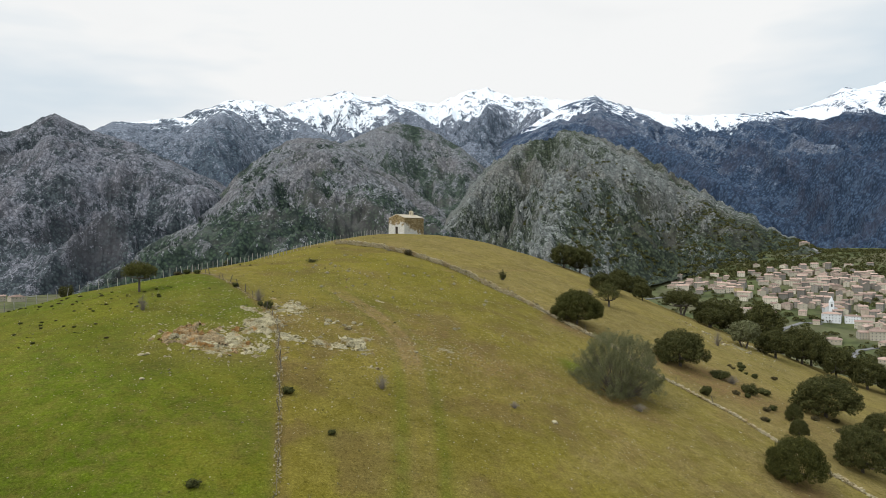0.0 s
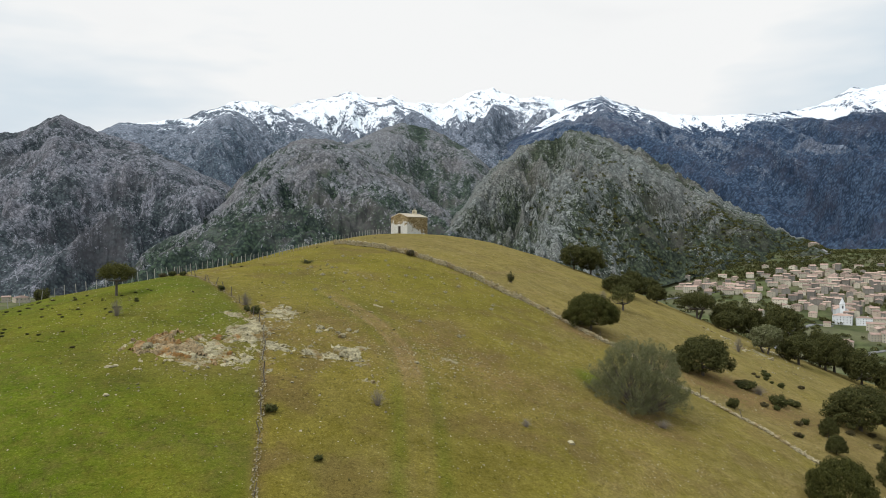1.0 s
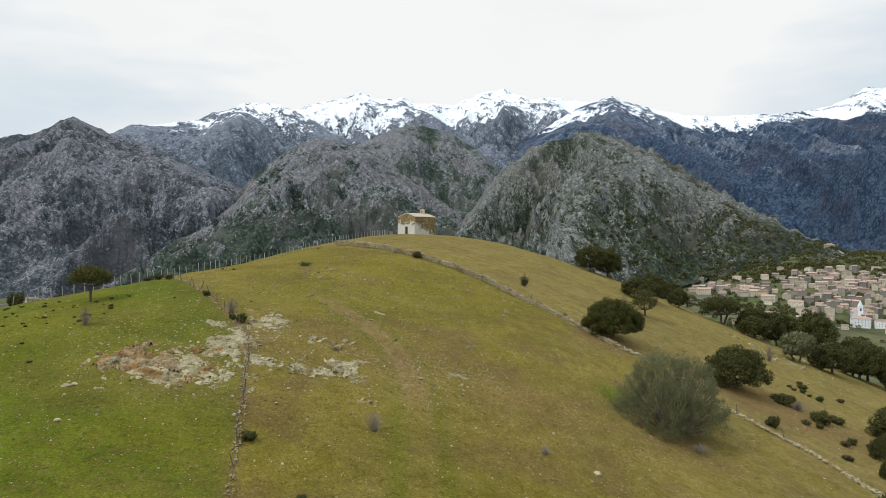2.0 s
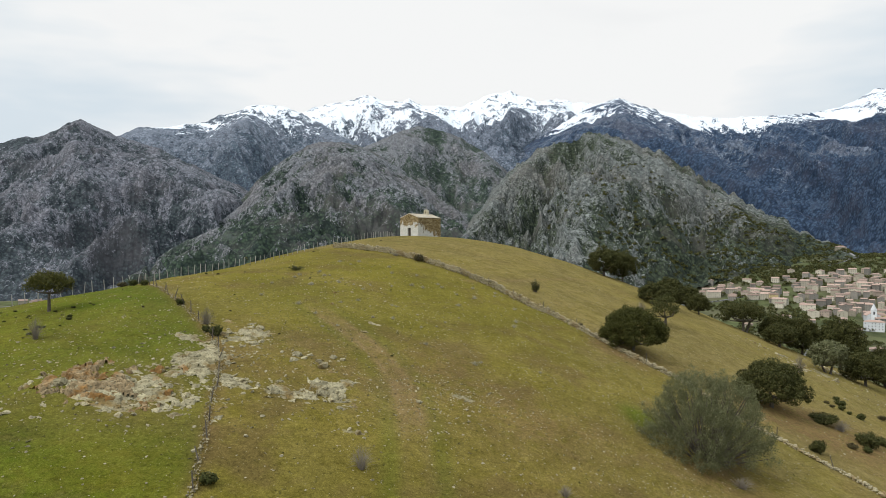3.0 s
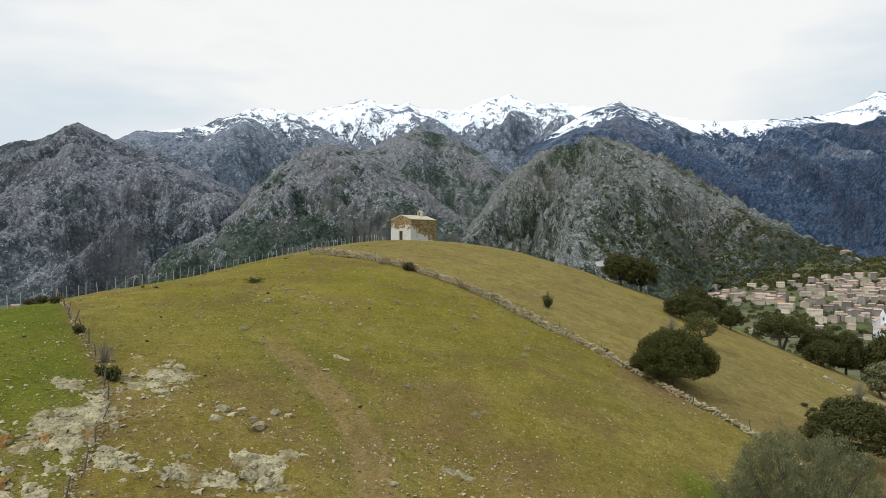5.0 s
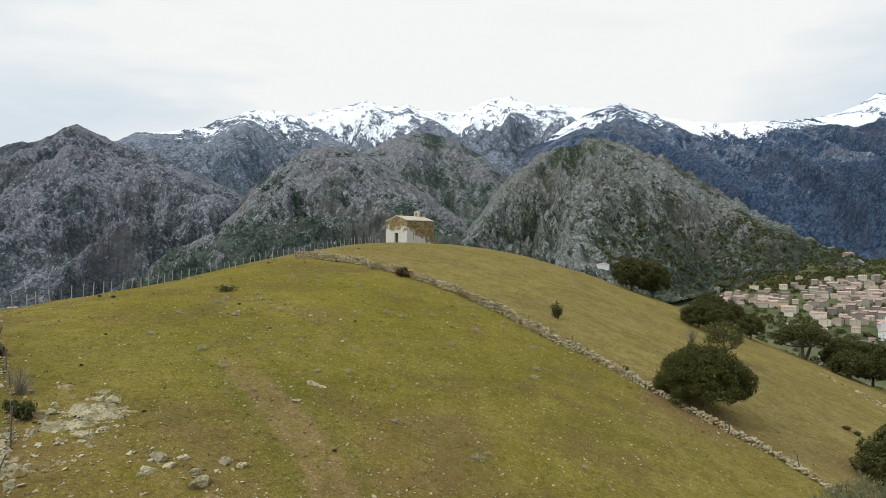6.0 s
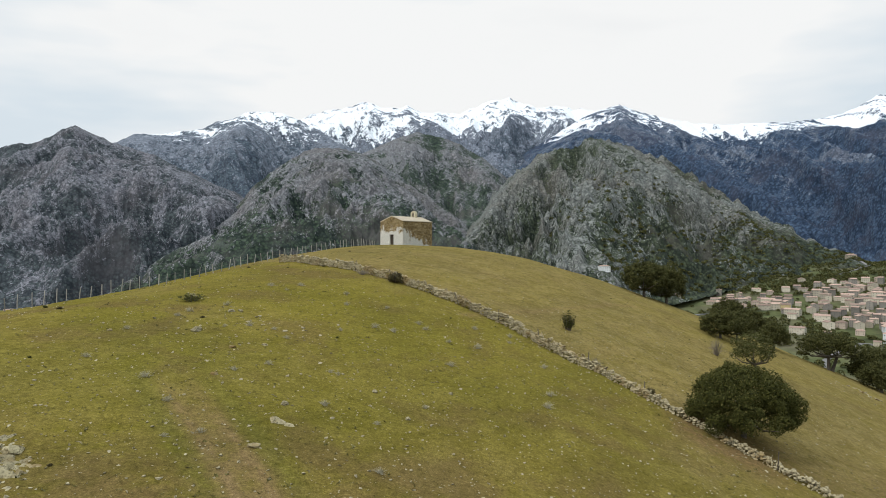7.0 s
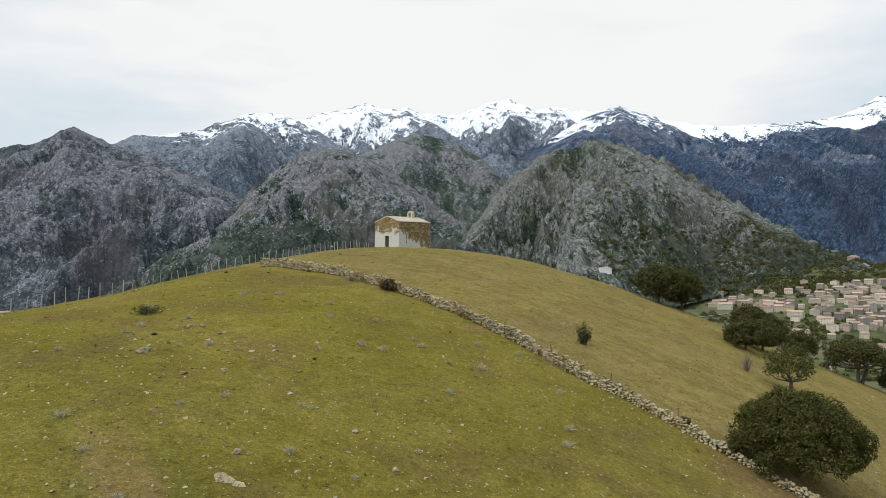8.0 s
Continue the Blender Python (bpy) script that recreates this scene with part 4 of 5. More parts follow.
def build_chapel():
    wide, long, eave, ridge, thick = 6.0, 8.0, 4.45, 5.45, 0.6
    lime = chapel_wall_material()
    tile = plain_material("lichened_stone_tiles", (0.38, 0.32, 0.235), (0.57, 0.49, 0.375), 3.0, 0.95, 0.5, 0.04, 0.15)
    pale = plain_material("turret_plaster", (0.34, 0.29, 0.19), (0.52, 0.46, 0.33), 4.0, 0.95, 0.4, 0.02)
    oak = plain_material("door_planks", (0.035, 0.028, 0.022), (0.075, 0.06, 0.045), 9.0, 0.8)
    ob = thing("chapel", "small ruined stone chapel with flaking white limewash and a bell turret", "chapel")
    # local frame: the front runs along +x from the near corner, the long side along +y
    ob.matrix_basis = Matrix.Translation((-0.45, -2.0, land_at(-0.45, -2.0) - 0.05)) @ pose(0, 0, 0, 0, 0, -41.5)
    h = -wide
    d0, d1, dh = -3.45, -2.45, 2.05
    bm = bmesh.new()
    prism(bm, [(h, -0.8), (d0, -0.8), (d0, eave + (ridge - eave) * (d0 - h) / 3 - 0.001), (h, eave)], 0, thick)
    prism(bm, [(d1, -0.8), (0, -0.8), (0, eave), (d1, eave + (ridge - eave) * -d1 / 3)], 0, thick)
    prism(bm, [(d0, dh), (d1, dh), (d1, eave + (ridge - eave) * -d1 / 3), (-3, ridge), (d0, eave + (ridge - eave) * (d0 - h) / 3 - 0.001)], 0, thick)
    part("front_wall", bm, lime, ob)
    bm = bmesh.new()
    prism(bm, [(h, -0.8), (0, -0.8), (0, eave), (-3, ridge), (h, eave)], long - thick, long)
    part("back_wall", bm, lime, ob)
    for x0 in (-thick, h):
        bm = bmesh.new()
        box(bm, x0, x0 + thick, thick, long - thick, -0.8, eave)
        part("side_wall", bm, lime, ob)
    bm = bmesh.new()
    box(bm, d0, d0 + 0.62, 0.30, 0.36, -0.05, dh)
    door = part("door", bm, oak, ob, "dark wooden door standing ajar")
    bm = bmesh.new()
    box(bm, d0 - 0.1, d1 + 0.1, 0.02, 0.5, -0.3, 0.03)
    part("doorstep", bm, pale, ob)
    bm = bmesh.new()
    box(bm, h + thick, -thick, thick, long - thick, -0.2, 0.0)
    part("floor", bm, pale, ob)
    # two slopes of stone slabs, course by course
    rng = random.Random(4)
    for s in (1, -1):
        bm = bmesh.new()
        run, courses = 3.10, 9
        for k in range(courses):
            y = 0.02
            while y < long + 0.02:
                w = rng.uniform(0.45, 0.8)
                y1 = min(y + w, long + 0.06)
                a, b = k / courses * run, (k + 1.25) / courses * run
                za, zb = ridge + 0.10 - a / 3.0 + 0.02 * rng.random(), ridge + 0.10 - min(b, run) / 3.0 + 0.045 + 0.03 * rng.random()
                x_a, x_b = -3 + s * a, -3 + s * min(b, run)
                v = [bm.verts.new(p) for p in ((x_a, y, za - 0.09), (x_b, y, zb - 0.09), (x_b, y1 - 0.015, zb - 0.09), (x_a, y1 - 0.015, za - 0.09),
                                               (x_a, y, za), (x_b, y, zb), (x_b, y1 - 0.015, zb), (x_a, y1 - 0.015, za))]
                for f in ((3, 2, 1, 0), (4, 5, 6, 7), (0, 1, 5, 4), (1, 2, 6, 5), (2, 3, 7, 6), (3, 0, 4, 7)):
                    bm.faces.new([v[i] for i in f])
                y = y1
        bmesh.ops.recalc_face_normals(bm, faces=bm.faces)
        part("roof_slope", bm, tile, ob, "pale ochre stone roof slabs")
    # bell turret astride the ridge
    turret = thing("bell_turret", "", "", None)
    turret.parent = ob
    turret.matrix_basis = pose(-3, long * 0.76, ridge)
    tagged(turret, "small plastered bell turret with an arched opening")
    bm = bmesh.new()
    for x0, x1 in ((-0.60, -0.30), (0.30, 0.60)):
        box(bm, x0, x1, -0.32, 0.32, -0.5, 0.72)
    prism(bm, [(-0.60, 0.72), (-0.30, 0.72)] + [(0.30 * -math.cos(a), 0.72 + 0.22 * math.sin(a)) for a in np.linspace(0.3, math.pi - 0.3, 6)]
          + [(0.30, 0.72), (0.60, 0.72), (0.52, 0.98), (0.30, 1.17), (0, 1.25), (-0.30, 1.17), (-0.52, 0.98)], -0.32, 0.32)
    bmesh.ops.recalc_face_normals(bm, faces=bm.faces)
    part("turret_body", bm, pale, turret)
    bm = bmesh.new()
    limb(bm, [((0, 0, 0.42), 0.20), ((0, 0, 0.50), 0.17), ((0, 0, 0.72), 0.10), ((0, 0, 0.80), 0.03)], 10)
    part("bell", bm, WIRE, turret, "small dark bell")
    bm = bmesh.new()
    box(bm, -0.05, 0.05, -0.05, 0.05, 1.22, 1.85)
    box(bm, -0.22, 0.22, -0.045, 0.045, 1.55, 1.65)
    part("cross", bm, WIRE, turret, "thin iron cross")
    return ob


build_chapel()

# ---- trees ----
OAK = "dense rounded holm oak with olive-green leaves on the slope"
DARK = "dark green holm oak at the edge of the pasture"
OAKS = [tree(OAK, 6.4, 9.4, OAK_LEAF, 11, 0.03, 170, 80000, 0.07, loose=0.015, taper=0.92),
        tree(DARK, 7.0, 9.0, DARK_LEAF, 12, 0.12, 64, 20000, 0.12, loose=0.03),
        tree("broad spreading holm oak with a bare trunk", 7.5, 11.0, DARK_LEAF, 13, 0.36, 34, 13000, 0.14, flat=0.8, stems=2, loose=0.03),
        tree(OAK, 6.0, 8.6, DARK_LEAF, 14, 0.05, 110, 44000, 0.085, loose=0.02, taper=0.9)]
GREY = wild_olive("large feathery wild olive bush with grey-green leaves", 8.3, 10.4, OLIVE_LEAF, 21)
OLIVE = tree("grey-green olive tree on the ridge", 6.5, 7.5, OLIVE_LEAF, 22, 0.18, 10, 7000, 0.17, stems=2)
# kind, x, y, height factor, width factor
for k, (kind, x, y, fh, fw) in enumerate([
        (0, 31.0, -76.3, 1.0, 0.97), (3, 47.2, -81.2, 1.05, 1.1), (1, 42.8, -6.5, 0.98, 1.0), (1, 48.2, -2, 1.1, 0.9), (1, 46.8, -31, 0.64, 0.72), (1, 51.3, -26, 0.66, 0.75),
        (1, 65, 3, 0.85, 0.9), (1, 58, -6, 0.8, 0.8), (1, 61, -17, 0.7, 0.6), (2, 73.5, -10.5, 0.95, 1.0), (1, 78, -18, 0.75, 0.9), (1, 80.7, -12.5, 1.1, 1.05), (1, 94.6, -12, 1.75, 1.35),
        (1, 87.7, -33, 1.0, 1.05), (1, 100, -22, 1.25, 1.1), (1, 107, -25, 1.2, 1.1), (1, 113, -28, 1.2, 1.1), (1, 119, -30, 1.2, 1.1),
        (1, 108, -12, 1.4, 1.2), (1, 124, -36, 1.2, 1.1), (1, 116, -40, 0.9, 0.9), (3, 70.5, -83.5, 1.2, 1.3), (0, 47.5, -117.3, 0.92, 0.74),
        (3, 61.5, -107.5, 1.1, 0.85), (1, 77, -88, 0.7, 0.7), (3, 60.2, -93, 0.5, 0.32), (3, 57, -100.3, 0.45, 0.32), (1, 88, -8, 1.3, 1.0), (1, 102, -16, 1.3, 1.1)]):
    plant(OAKS[kind], x, y, k * 2.4, fh, fw, group="holm oaks on the slope")
plant(GREY, 29.9, -105.7, 0.3, 1.0)
plant(OLIVE, 79.5, -35, 1.0, 1.05, 1.05)
small = tree("small flat-topped tree by the fence", 4.3, 5.0, SMALL_LEAF, 31, 0.48, 26, 8000, 0.075, flat=0.8, stems=1, loose=0.05)
plant(small, -34.6, -98.6, 0.4)
thin = tree("slender tree with sparse pale leaves", 6.2, 6.2, PALE_LEAF, 33, 0.26, 22, 7000, 0.085, loose=0.14, flat=1.15)
plant(thin, 43.6, -49.5, 0.0, 0.84, 1.0)
drop(*OAKS, GREY, OLIVE, small, thin)

# ---- shrubs ----
BUSH = [shrub("low dark green evergreen bush in the grass", 0.9, 1.3, SCRUB_LEAF, 51),
        shrub("low brownish thorny bush in the grass", 0.9, 1.6, BROWN_LEAF, 52),
        shrub("broad dark green scrub bush", 1.5, 3.0, DARK_LEAF, 53, 2600, 0.11, 9),
        spiky_shrub("upright spiky dark bush alone in the grass", 2.0, 1.5, DARK_LEAF, 54),
        spiky_shrub("low spreading olive-brown thorn bush", 1.0, 1.9, PALE_LEAF, 55, 650)]
BARE = bare_shrub("leafless grey thorn bush", 1.7, 1.6, TWIG, 61)
WEED = bare_shrub("small wispy tuft of dry grey weeds", 0.40, 0.75, STRAW, 62, 36, 0.008)
for k, (kind, x, y, fh, fw) in enumerate([
        (0, -9.0, -126.9, 0.85, 0.95), (4, -15.3, -70.1, 0.9, 1.3), (0, -15.7, -104.2, 1.25, 0.9),
        (0, -16.9, -103.4, 0.8, 0.6), (3, 20.3, -57.6, 1.15, 1.15), (0, -3.9, -132.8, 0.6, 0.6), (0, -13.4, -142.2, 0.7, 0.9),
        (2, 54.1, -80.5, 0.85, 1.2), (2, 57.3, -84.6, 1.1, 0.9), (0, 65.1, -70.1, 1.1, 0.9), (2, 46.4, -93.8, 0.95, 0.6), (0, 64.7, -65.4, 1.1, 1.2),
        (0, -34.2, -80.0, 1.0, 0.9), (0, -32.0, -81.5, 0.9, 0.8), (1, -36.0, -79.0, 0.8, 0.9), (0, -22.0, -96.5, 0.8, 0.7), (2, 61, -82, 0.7, 0.8),
        (0, 58.5, -90, 1.0, 0.9), (0, 55.6, -87.5, 0.9, 0.8), (2, -51.5, -84.5, 1.3, 0.7), (1, 24.5, -73.0, 0.9, 0.6), (1, 1.6, -51.9, 1.5, 1.15)]):
    plant(BUSH[kind], x, y, k * 1.7, fh, fw, 0.05)
rng = random.Random(8)
for k in range(95):
    x, y = rng.uniform(-54, -30), rng.uniform(-120, -96)
    f = rng.uniform(0.14, 0.42) * rng.uniform(0.7, 1.0)
    plant(BUSH[rng.choice((0, 0, 1))], x, y, rng.uniform(0, 6), f * 0.75, f * 1.1, 0.02, group="small dark bushes on the west slope")
for k in range(15):
    x, y = rng.uniform(-30, 10), rng.uniform(-105, -20)
    f = rng.uniform(0.14, 0.28)
    plant(BUSH[rng.choice((0, 1, 1))], x, y, rng.uniform(0, 6), f, f * 1.1, 0.02, group="tussocks on the hilltop")
for k in range(22):
    x, y = rng.uniform(50, 72), rng.uniform(-100, -62)
    f = rng.uniform(0.4, 0.9)
    plant(BUSH[rng.choice((0, 1, 1))], x, y, rng.uniform(0, 6), f, f, 0.03, group="scrub on the east slope")
for x, y, f, w in [(1.5, -51.7, 0.75, 1.0), (0.1, -122.4, 1.0, 0.9), (-17.6, -101.4, 1.0, 0.9), (-30.3, -108.5, 1.2, 0.8), (67.9, -47, 2.0, 1.2), (20.5, -70.0, 0.6, 0.8),
                   (55.8, -81.5, 0.9, 1.5), (14.5, -120, 0.5, 0.7), (31.5, -109.8, 0.6, 1.2), (-2.5, -49.4, 0.35, 0.9), (40.5, -46, 1.3, 1.0)]:
    plant(BARE, x, y, x, f, w * 1.35, 0.03)
for k in range(46):
    x, y = rng.uniform(-16, 17), rng.uniform(-100, -60)
    f = rng.uniform(0.6, 1.2)
    plant(WEED, x, y, k, f, f * 1.2, 0.02, group="dry weeds on the hilltop")
drop(*BUSH, BARE, WEED)


# ---- dry stone walls ----
def along(line, step):
    """Places at even steps along a bent line, with its heading."""
    left = 0.0
    for (ax, ay), (bx, by) in zip(line, line[1:]):
        n = math.hypot(bx - ax, by - ay)
        while left < n:
            yield ax + (bx - ax) * left / n, ay + (by - ay) * left / n, math.atan2(by - ay, bx - ax)
            left += step
        left -= n


def stone_wall(label, line, tall, thick, spots, seed, near, name="dry_stone_wall", sizes=(0.17, 0.38)):
    """Courses of fieldstones on both faces and along the top. near(x, y): stones that are parts of their own."""
    rng = random.Random(seed)
    ob = thing(name, label, "stone wall")
    shapes = [stone_mesh("stone", FIELDSTONE, seed * 10 + k, 12, (1.0, rng.uniform(0.65, 0.9), rng.uniform(0.55, 0.75))) for k in range(7)]
    singles, verts, faces = 0, [], []
    for x, y, a in along(line, 0.27):
        top = tall(x, y) * (0.75 + 0.5 * rng.random())
        z0 = land_at(x, y)
        h = 0.02
        while h < top:
            s = rng.uniform(*sizes)
            for face in (-1, 0, 1):
                if rng.random() > spots or (face == 0 and h < top - 0.3):
                    continue
                off = face * thick * 0.5 * (1.15 - 0.35 * h / 0.9) + rng.uniform(-0.05, 0.05)
                m = pose(x - math.sin(a) * off + rng.uniform(-0.1, 0.1), y + math.cos(a) * off, z0 + h + s * 0.25,
                         rng.uniform(-24, 24), rng.uniform(-24, 24), math.degrees(a) + rng.uniform(-60, 60)) @ Matrix.Diagonal((s * 1.15, s, s, 1))
                me = rng.choice(shapes)
                if near(x, y) and singles < 290 and face <= 0:
                    child("stone", me, ob, m)
                    singles += 1
                else:
                    base = len(verts)
                    verts += [tuple(m @ v.co) for v in me.vertices]
                    faces += [tuple(base + i for i in p.vertices) for p in me.polygons]
            h += s * 0.52
    rest = mesh_object("stones", verts, faces, FIELDSTONE, False)
    rest.parent = ob
    rest["kind"] = "stuff"
    return ob


stone_wall("long dry-stone field wall of grey fieldstones", WALL_LINE, lambda x, y: 0.80 if x < 20 else (0.56 if x < 25 else (0.42 if x < 36 else 0.26)), 0.5, 0.84, 3,
           lambda x, y: 8 < x < 24)
stone_wall("low tumbled line of fieldstones under the old fence", [p for p in MID_LINE if p[1] > -150][1:],
           lambda x, y: 0.16 if y < -105 else 0.09, 0.34, 0.42, 4, lambda x, y: y < -118, "tumbled_wall", (0.10, 0.24))


# ---- fences ----
def post_mesh(name, tall, r, seed, mat):
    rng = random.Random(seed)
    bm = bmesh.new()
    lean = Vector((rng.uniform(-0.06, 0.06), rng.uniform(-0.06, 0.06), 0))
    limb(bm, [((0, 0, -0.4), r * 1.05), (lean * 0.5 + Vector((0, 0, tall * 0.5)), r), (lean + Vector((0, 0, tall - 0.03)), r * 0.9), (lean + Vector((0, 0, tall)), r * 0.55)], 6)
    me = bpy.data.meshes.new(name)
    bm.to_mesh(me)
    bm.free()
    me.materials.append(mat)
    return me


def fence(label, line, step, tall, r, wires, seed, gaps=0.0, lean=4.0, mat=None):
    rng = random.Random(seed)
    ob = thing("fence", label, "fence")
    shapes = [post_mesh("post", tall * rng.uniform(0.85, 1.12), r * rng.uniform(0.85, 1.2), seed + k, mat or WOOD) for k in range(6)]
    tops = []
    for x, y, a in along(line, step):
        if rng.random() < gaps:
            continue
        x, y = x + rng.uniform(-0.12, 0.12), y + rng.uniform(-0.25, 0.25)
        z = land_at(x, y)
        child("post", rng.choice(shapes), ob, pose(x, y, z, rng.gauss(0, lean), rng.gauss(0, lean), rng.uniform(0, 360)))
        tops.append((x, y, z))
    for h in wires:
        bm = bmesh.new()
        pts = []
        for p, q in zip(tops, tops[1:]):
            pts.append((Vector((p[0], p[1], p[2] + h)), 0.006))
            pts.append((Vector(((p[0] + q[0]) / 2, (p[1] + q[1]) / 2, (p[2] + q[2]) / 2 + h - 0.03)), 0.006))
        limb(bm, pts, 3)
        part("wire", bm, WIRE, ob)
    return ob


fence("long wire fence on weathered wooden stakes along the ridge", FENCE_LINE, 1.4, 1.3, 0.055, (0.35, 0.75, 1.1), 70)
fence("old leaning wire fence between two pastures", MID_LINE, 2.6, 1.15, 0.042, (0.45, 0.9), 80, 0.18, 8.0, BARK)
fence("short row of old stakes in the stone wall", WALL_LINE[2:20], 5.5, 1.35, 0.05, (), 90, 0.25, 9.0, BARK)

# ---- rocks ----
ROCKS = [boulder_mesh("boulder", GRANITE, 100 + k, (1.0, random.uniform(0.65, 0.95), random.uniform(0.55, 0.8))) for k in range(7)]
RED_ROCKS = [boulder_mesh("boulder", RUSTY, 120 + k, (1.0, 0.8, 0.5)) for k in range(3)]


def boulders(label, group, cx, cy, rx, ry, count, small_s, big_s, shapes, seed):
    rng = random.Random(seed)
    for k in range(count):
        a, t = rng.uniform(0, 2 * math.pi), math.sqrt(rng.random())
        x, y = cx + rx * t * math.cos(a), cy + ry * t * math.sin(a)
        s = small_s + (big_s - small_s) * rng.random() ** 2.2
        me = rng.choice(shapes)
        ob = new("boulder", me)
        flat = rng.uniform(0.75, 1.1)
        low = -min(v.co.z for v in me.vertices) * s
        ob.matrix_basis = pose(x, y, land_at(x, y) + low * rng.uniform(-0.25, 0.2) - 0.02, rng.gauss(0, 9), rng.gauss(0, 9), rng.uniform(0, 360)) @ Matrix.Diagonal((s, s, s * flat, 1))
        tagged(ob, label, "boulder", group)


def cells(x, y, seed):
    """Cellular pattern: distance to the nearest and next seed point, and a number of the nearest cell."""
    ix, iy = np.floor(x), np.floor(y)
    f1, f2, who = np.full(x.shape, 9.0), np.full(x.shape, 9.0), np.zeros(x.shape)
    for i in (-1, 0, 1):
        for j in (-1, 0, 1):
            px, py = ix + i + lattice(ix + i, iy + j, seed), iy + j + lattice(ix + i, iy + j, seed + 1)
            d = np.hypot(x - px, y - py)
            near = d < f1
            f2 = np.where(near, f1, np.minimum(f2, d))
            who = np.where(near, lattice(ix + i, iy + j, seed + 2), who)
            f1 = np.where(near, d, f1)
    return f1, f2, who


def bedrock(cx, cy, rx, ry, seed, mat, label, proud=0.22, strong=1.0):
    """Cracked bedrock that breaks through the turf: tilted blocks, joints between them, sunk where it ends."""
    ax, ay = np.arange(cx - 1.7 * rx, cx + 1.7 * rx, 0.11), np.arange(cy - 1.7 * ry, cy + 1.7 * ry, 0.11)
    x, y = np.meshgrid(ax, ay, indexing="ij")
    u, v = x + 0.35 * fbm(x / 0.8, y / 0.8, 3, seed), y + 0.35 * fbm(x / 0.8, y / 0.8, 3, seed + 9)
    a1, a2, who = cells(u / 0.95, v / 0.62, seed)
    b1, b2, sub = cells(u / 0.36, v / 0.28, seed + 20)
    mask = strong * np.exp(-(((x - cx) / rx) ** 2 + ((y - cy) / ry) ** 2) * 0.8) + 0.85 * fbm(x / 1.3, y / 1.3, 5, seed + 40) + 0.5 * (who - 0.5) + 0.3 * (sub - 0.5)
    body = 0.55 * who + 0.22 * sub + 0.25 * fbm(x / 0.5, y / 0.5, 3, seed + 50) * 0.6
    crack = 0.5 * (1 - smooth(0.0, 0.13, a2 - a1)) + 0.22 * (1 - smooth(0.0, 0.14, b2 - b1))
    z = land(x, y) + np.where(mask > 0.44, proud * smooth(0.44, 0.85, mask) * (0.25 + body - crack), 0) - 0.30 * (1 - smooth(0.38, 0.50, mask)) - 0.02
    # one slab for each block that shows
    ob = thing("rock_outcrop", label, "rock outcrop", None, OUT)
    ob.matrix_basis = Matrix.Translation((cx, cy, land_at(cx, cy)))
    co = np.stack([x - cx, y - cy, z - land_at(cx, cy)], -1).reshape(-1, 3)
    i = np.arange(x.size).reshape(x.shape)
    quads = np.stack([i[:-1, :-1], i[1:, :-1], i[1:, 1:], i[:-1, 1:]], -1).reshape(-1, 4)
    shows = mask[:-1, :-1].ravel() > 0.36
    owner = who[:-1, :-1].ravel()
    for cell in np.unique(owner[shows]):
        q = quads[shows & (owner == cell)]
        used, back = np.unique(q, return_inverse=True)
        me = bpy.data.meshes.new("slab")
        me.from_pydata(co[used].tolist(), [], back.reshape(-1, 4).tolist())
        me.materials.append(mat)
        child("slab", me, ob)
    return ob


OUT = "granite outcrop on the slope"
for k, (cx, cy, rx, ry) in enumerate(OUTCROPS[:8]):
    bedrock(cx, cy, rx, ry, 400 + 7 * k, GRANITE, "cracked pale granite bedrock breaking through the turf", strong=0.72 if k in (3, 4, 5) else 0.84)
bedrock(-20.4, -116.6, 3.2, 2.6, 480, RUSTY, "rust-stained granite bedrock breaking through the turf", 0.48)
PALE = "pale grey granite boulder half sunk in the turf"
for spec in [(-17.6, -117.8, 4.8, 3.2, 40, 0.25, 1.0), (-15.0, -110.5, 3.0, 4.4, 24, 0.25, 0.9), (-13.3, -103.3, 2.2, 2.6, 14, 0.3, 1.3), (-12.3, -108.5, 2.2, 3.0, 14, 0.25, 0.9),
             (-10.6, -113.6, 2.2, 0.9, 10, 0.4, 1.2), (-7.0, -113.9, 2.6, 0.8, 13, 0.4, 1.3), (-3.3, -112.2, 1.4, 2.2, 16, 0.4, 1.5), (-6.3, -106.4, 3.0, 1.4, 9, 0.35, 1.2),
             (-0.6, -118.0, 1.8, 0.5, 8, 0.3, 1.0), (-18.0, -105.7, 1.3, 0.8, 7, 0.4, 1.2), (76, -38, 9, 7, 22, 0.5, 1.6), (84, -28.5, 3, 2, 12, 0.7, 2.0), (66.6, -30.1, 2.6, 2.2, 9, 0.4, 1.2), (69.2, -32.7, 2.6, 2.2, 9, 0.4, 1.2), (72.0, -34.6, 2.6, 2.2, 9, 0.4, 1.2)]:
    boulders(PALE, OUT, *spec, ROCKS, int(abs(spec[0] * 10)))
boulders("rust-stained granite boulder half sunk in the turf", OUT, -20.4, -116.6, 2.0, 2.0, 8, 0.4, 1.0, RED_ROCKS, 7)
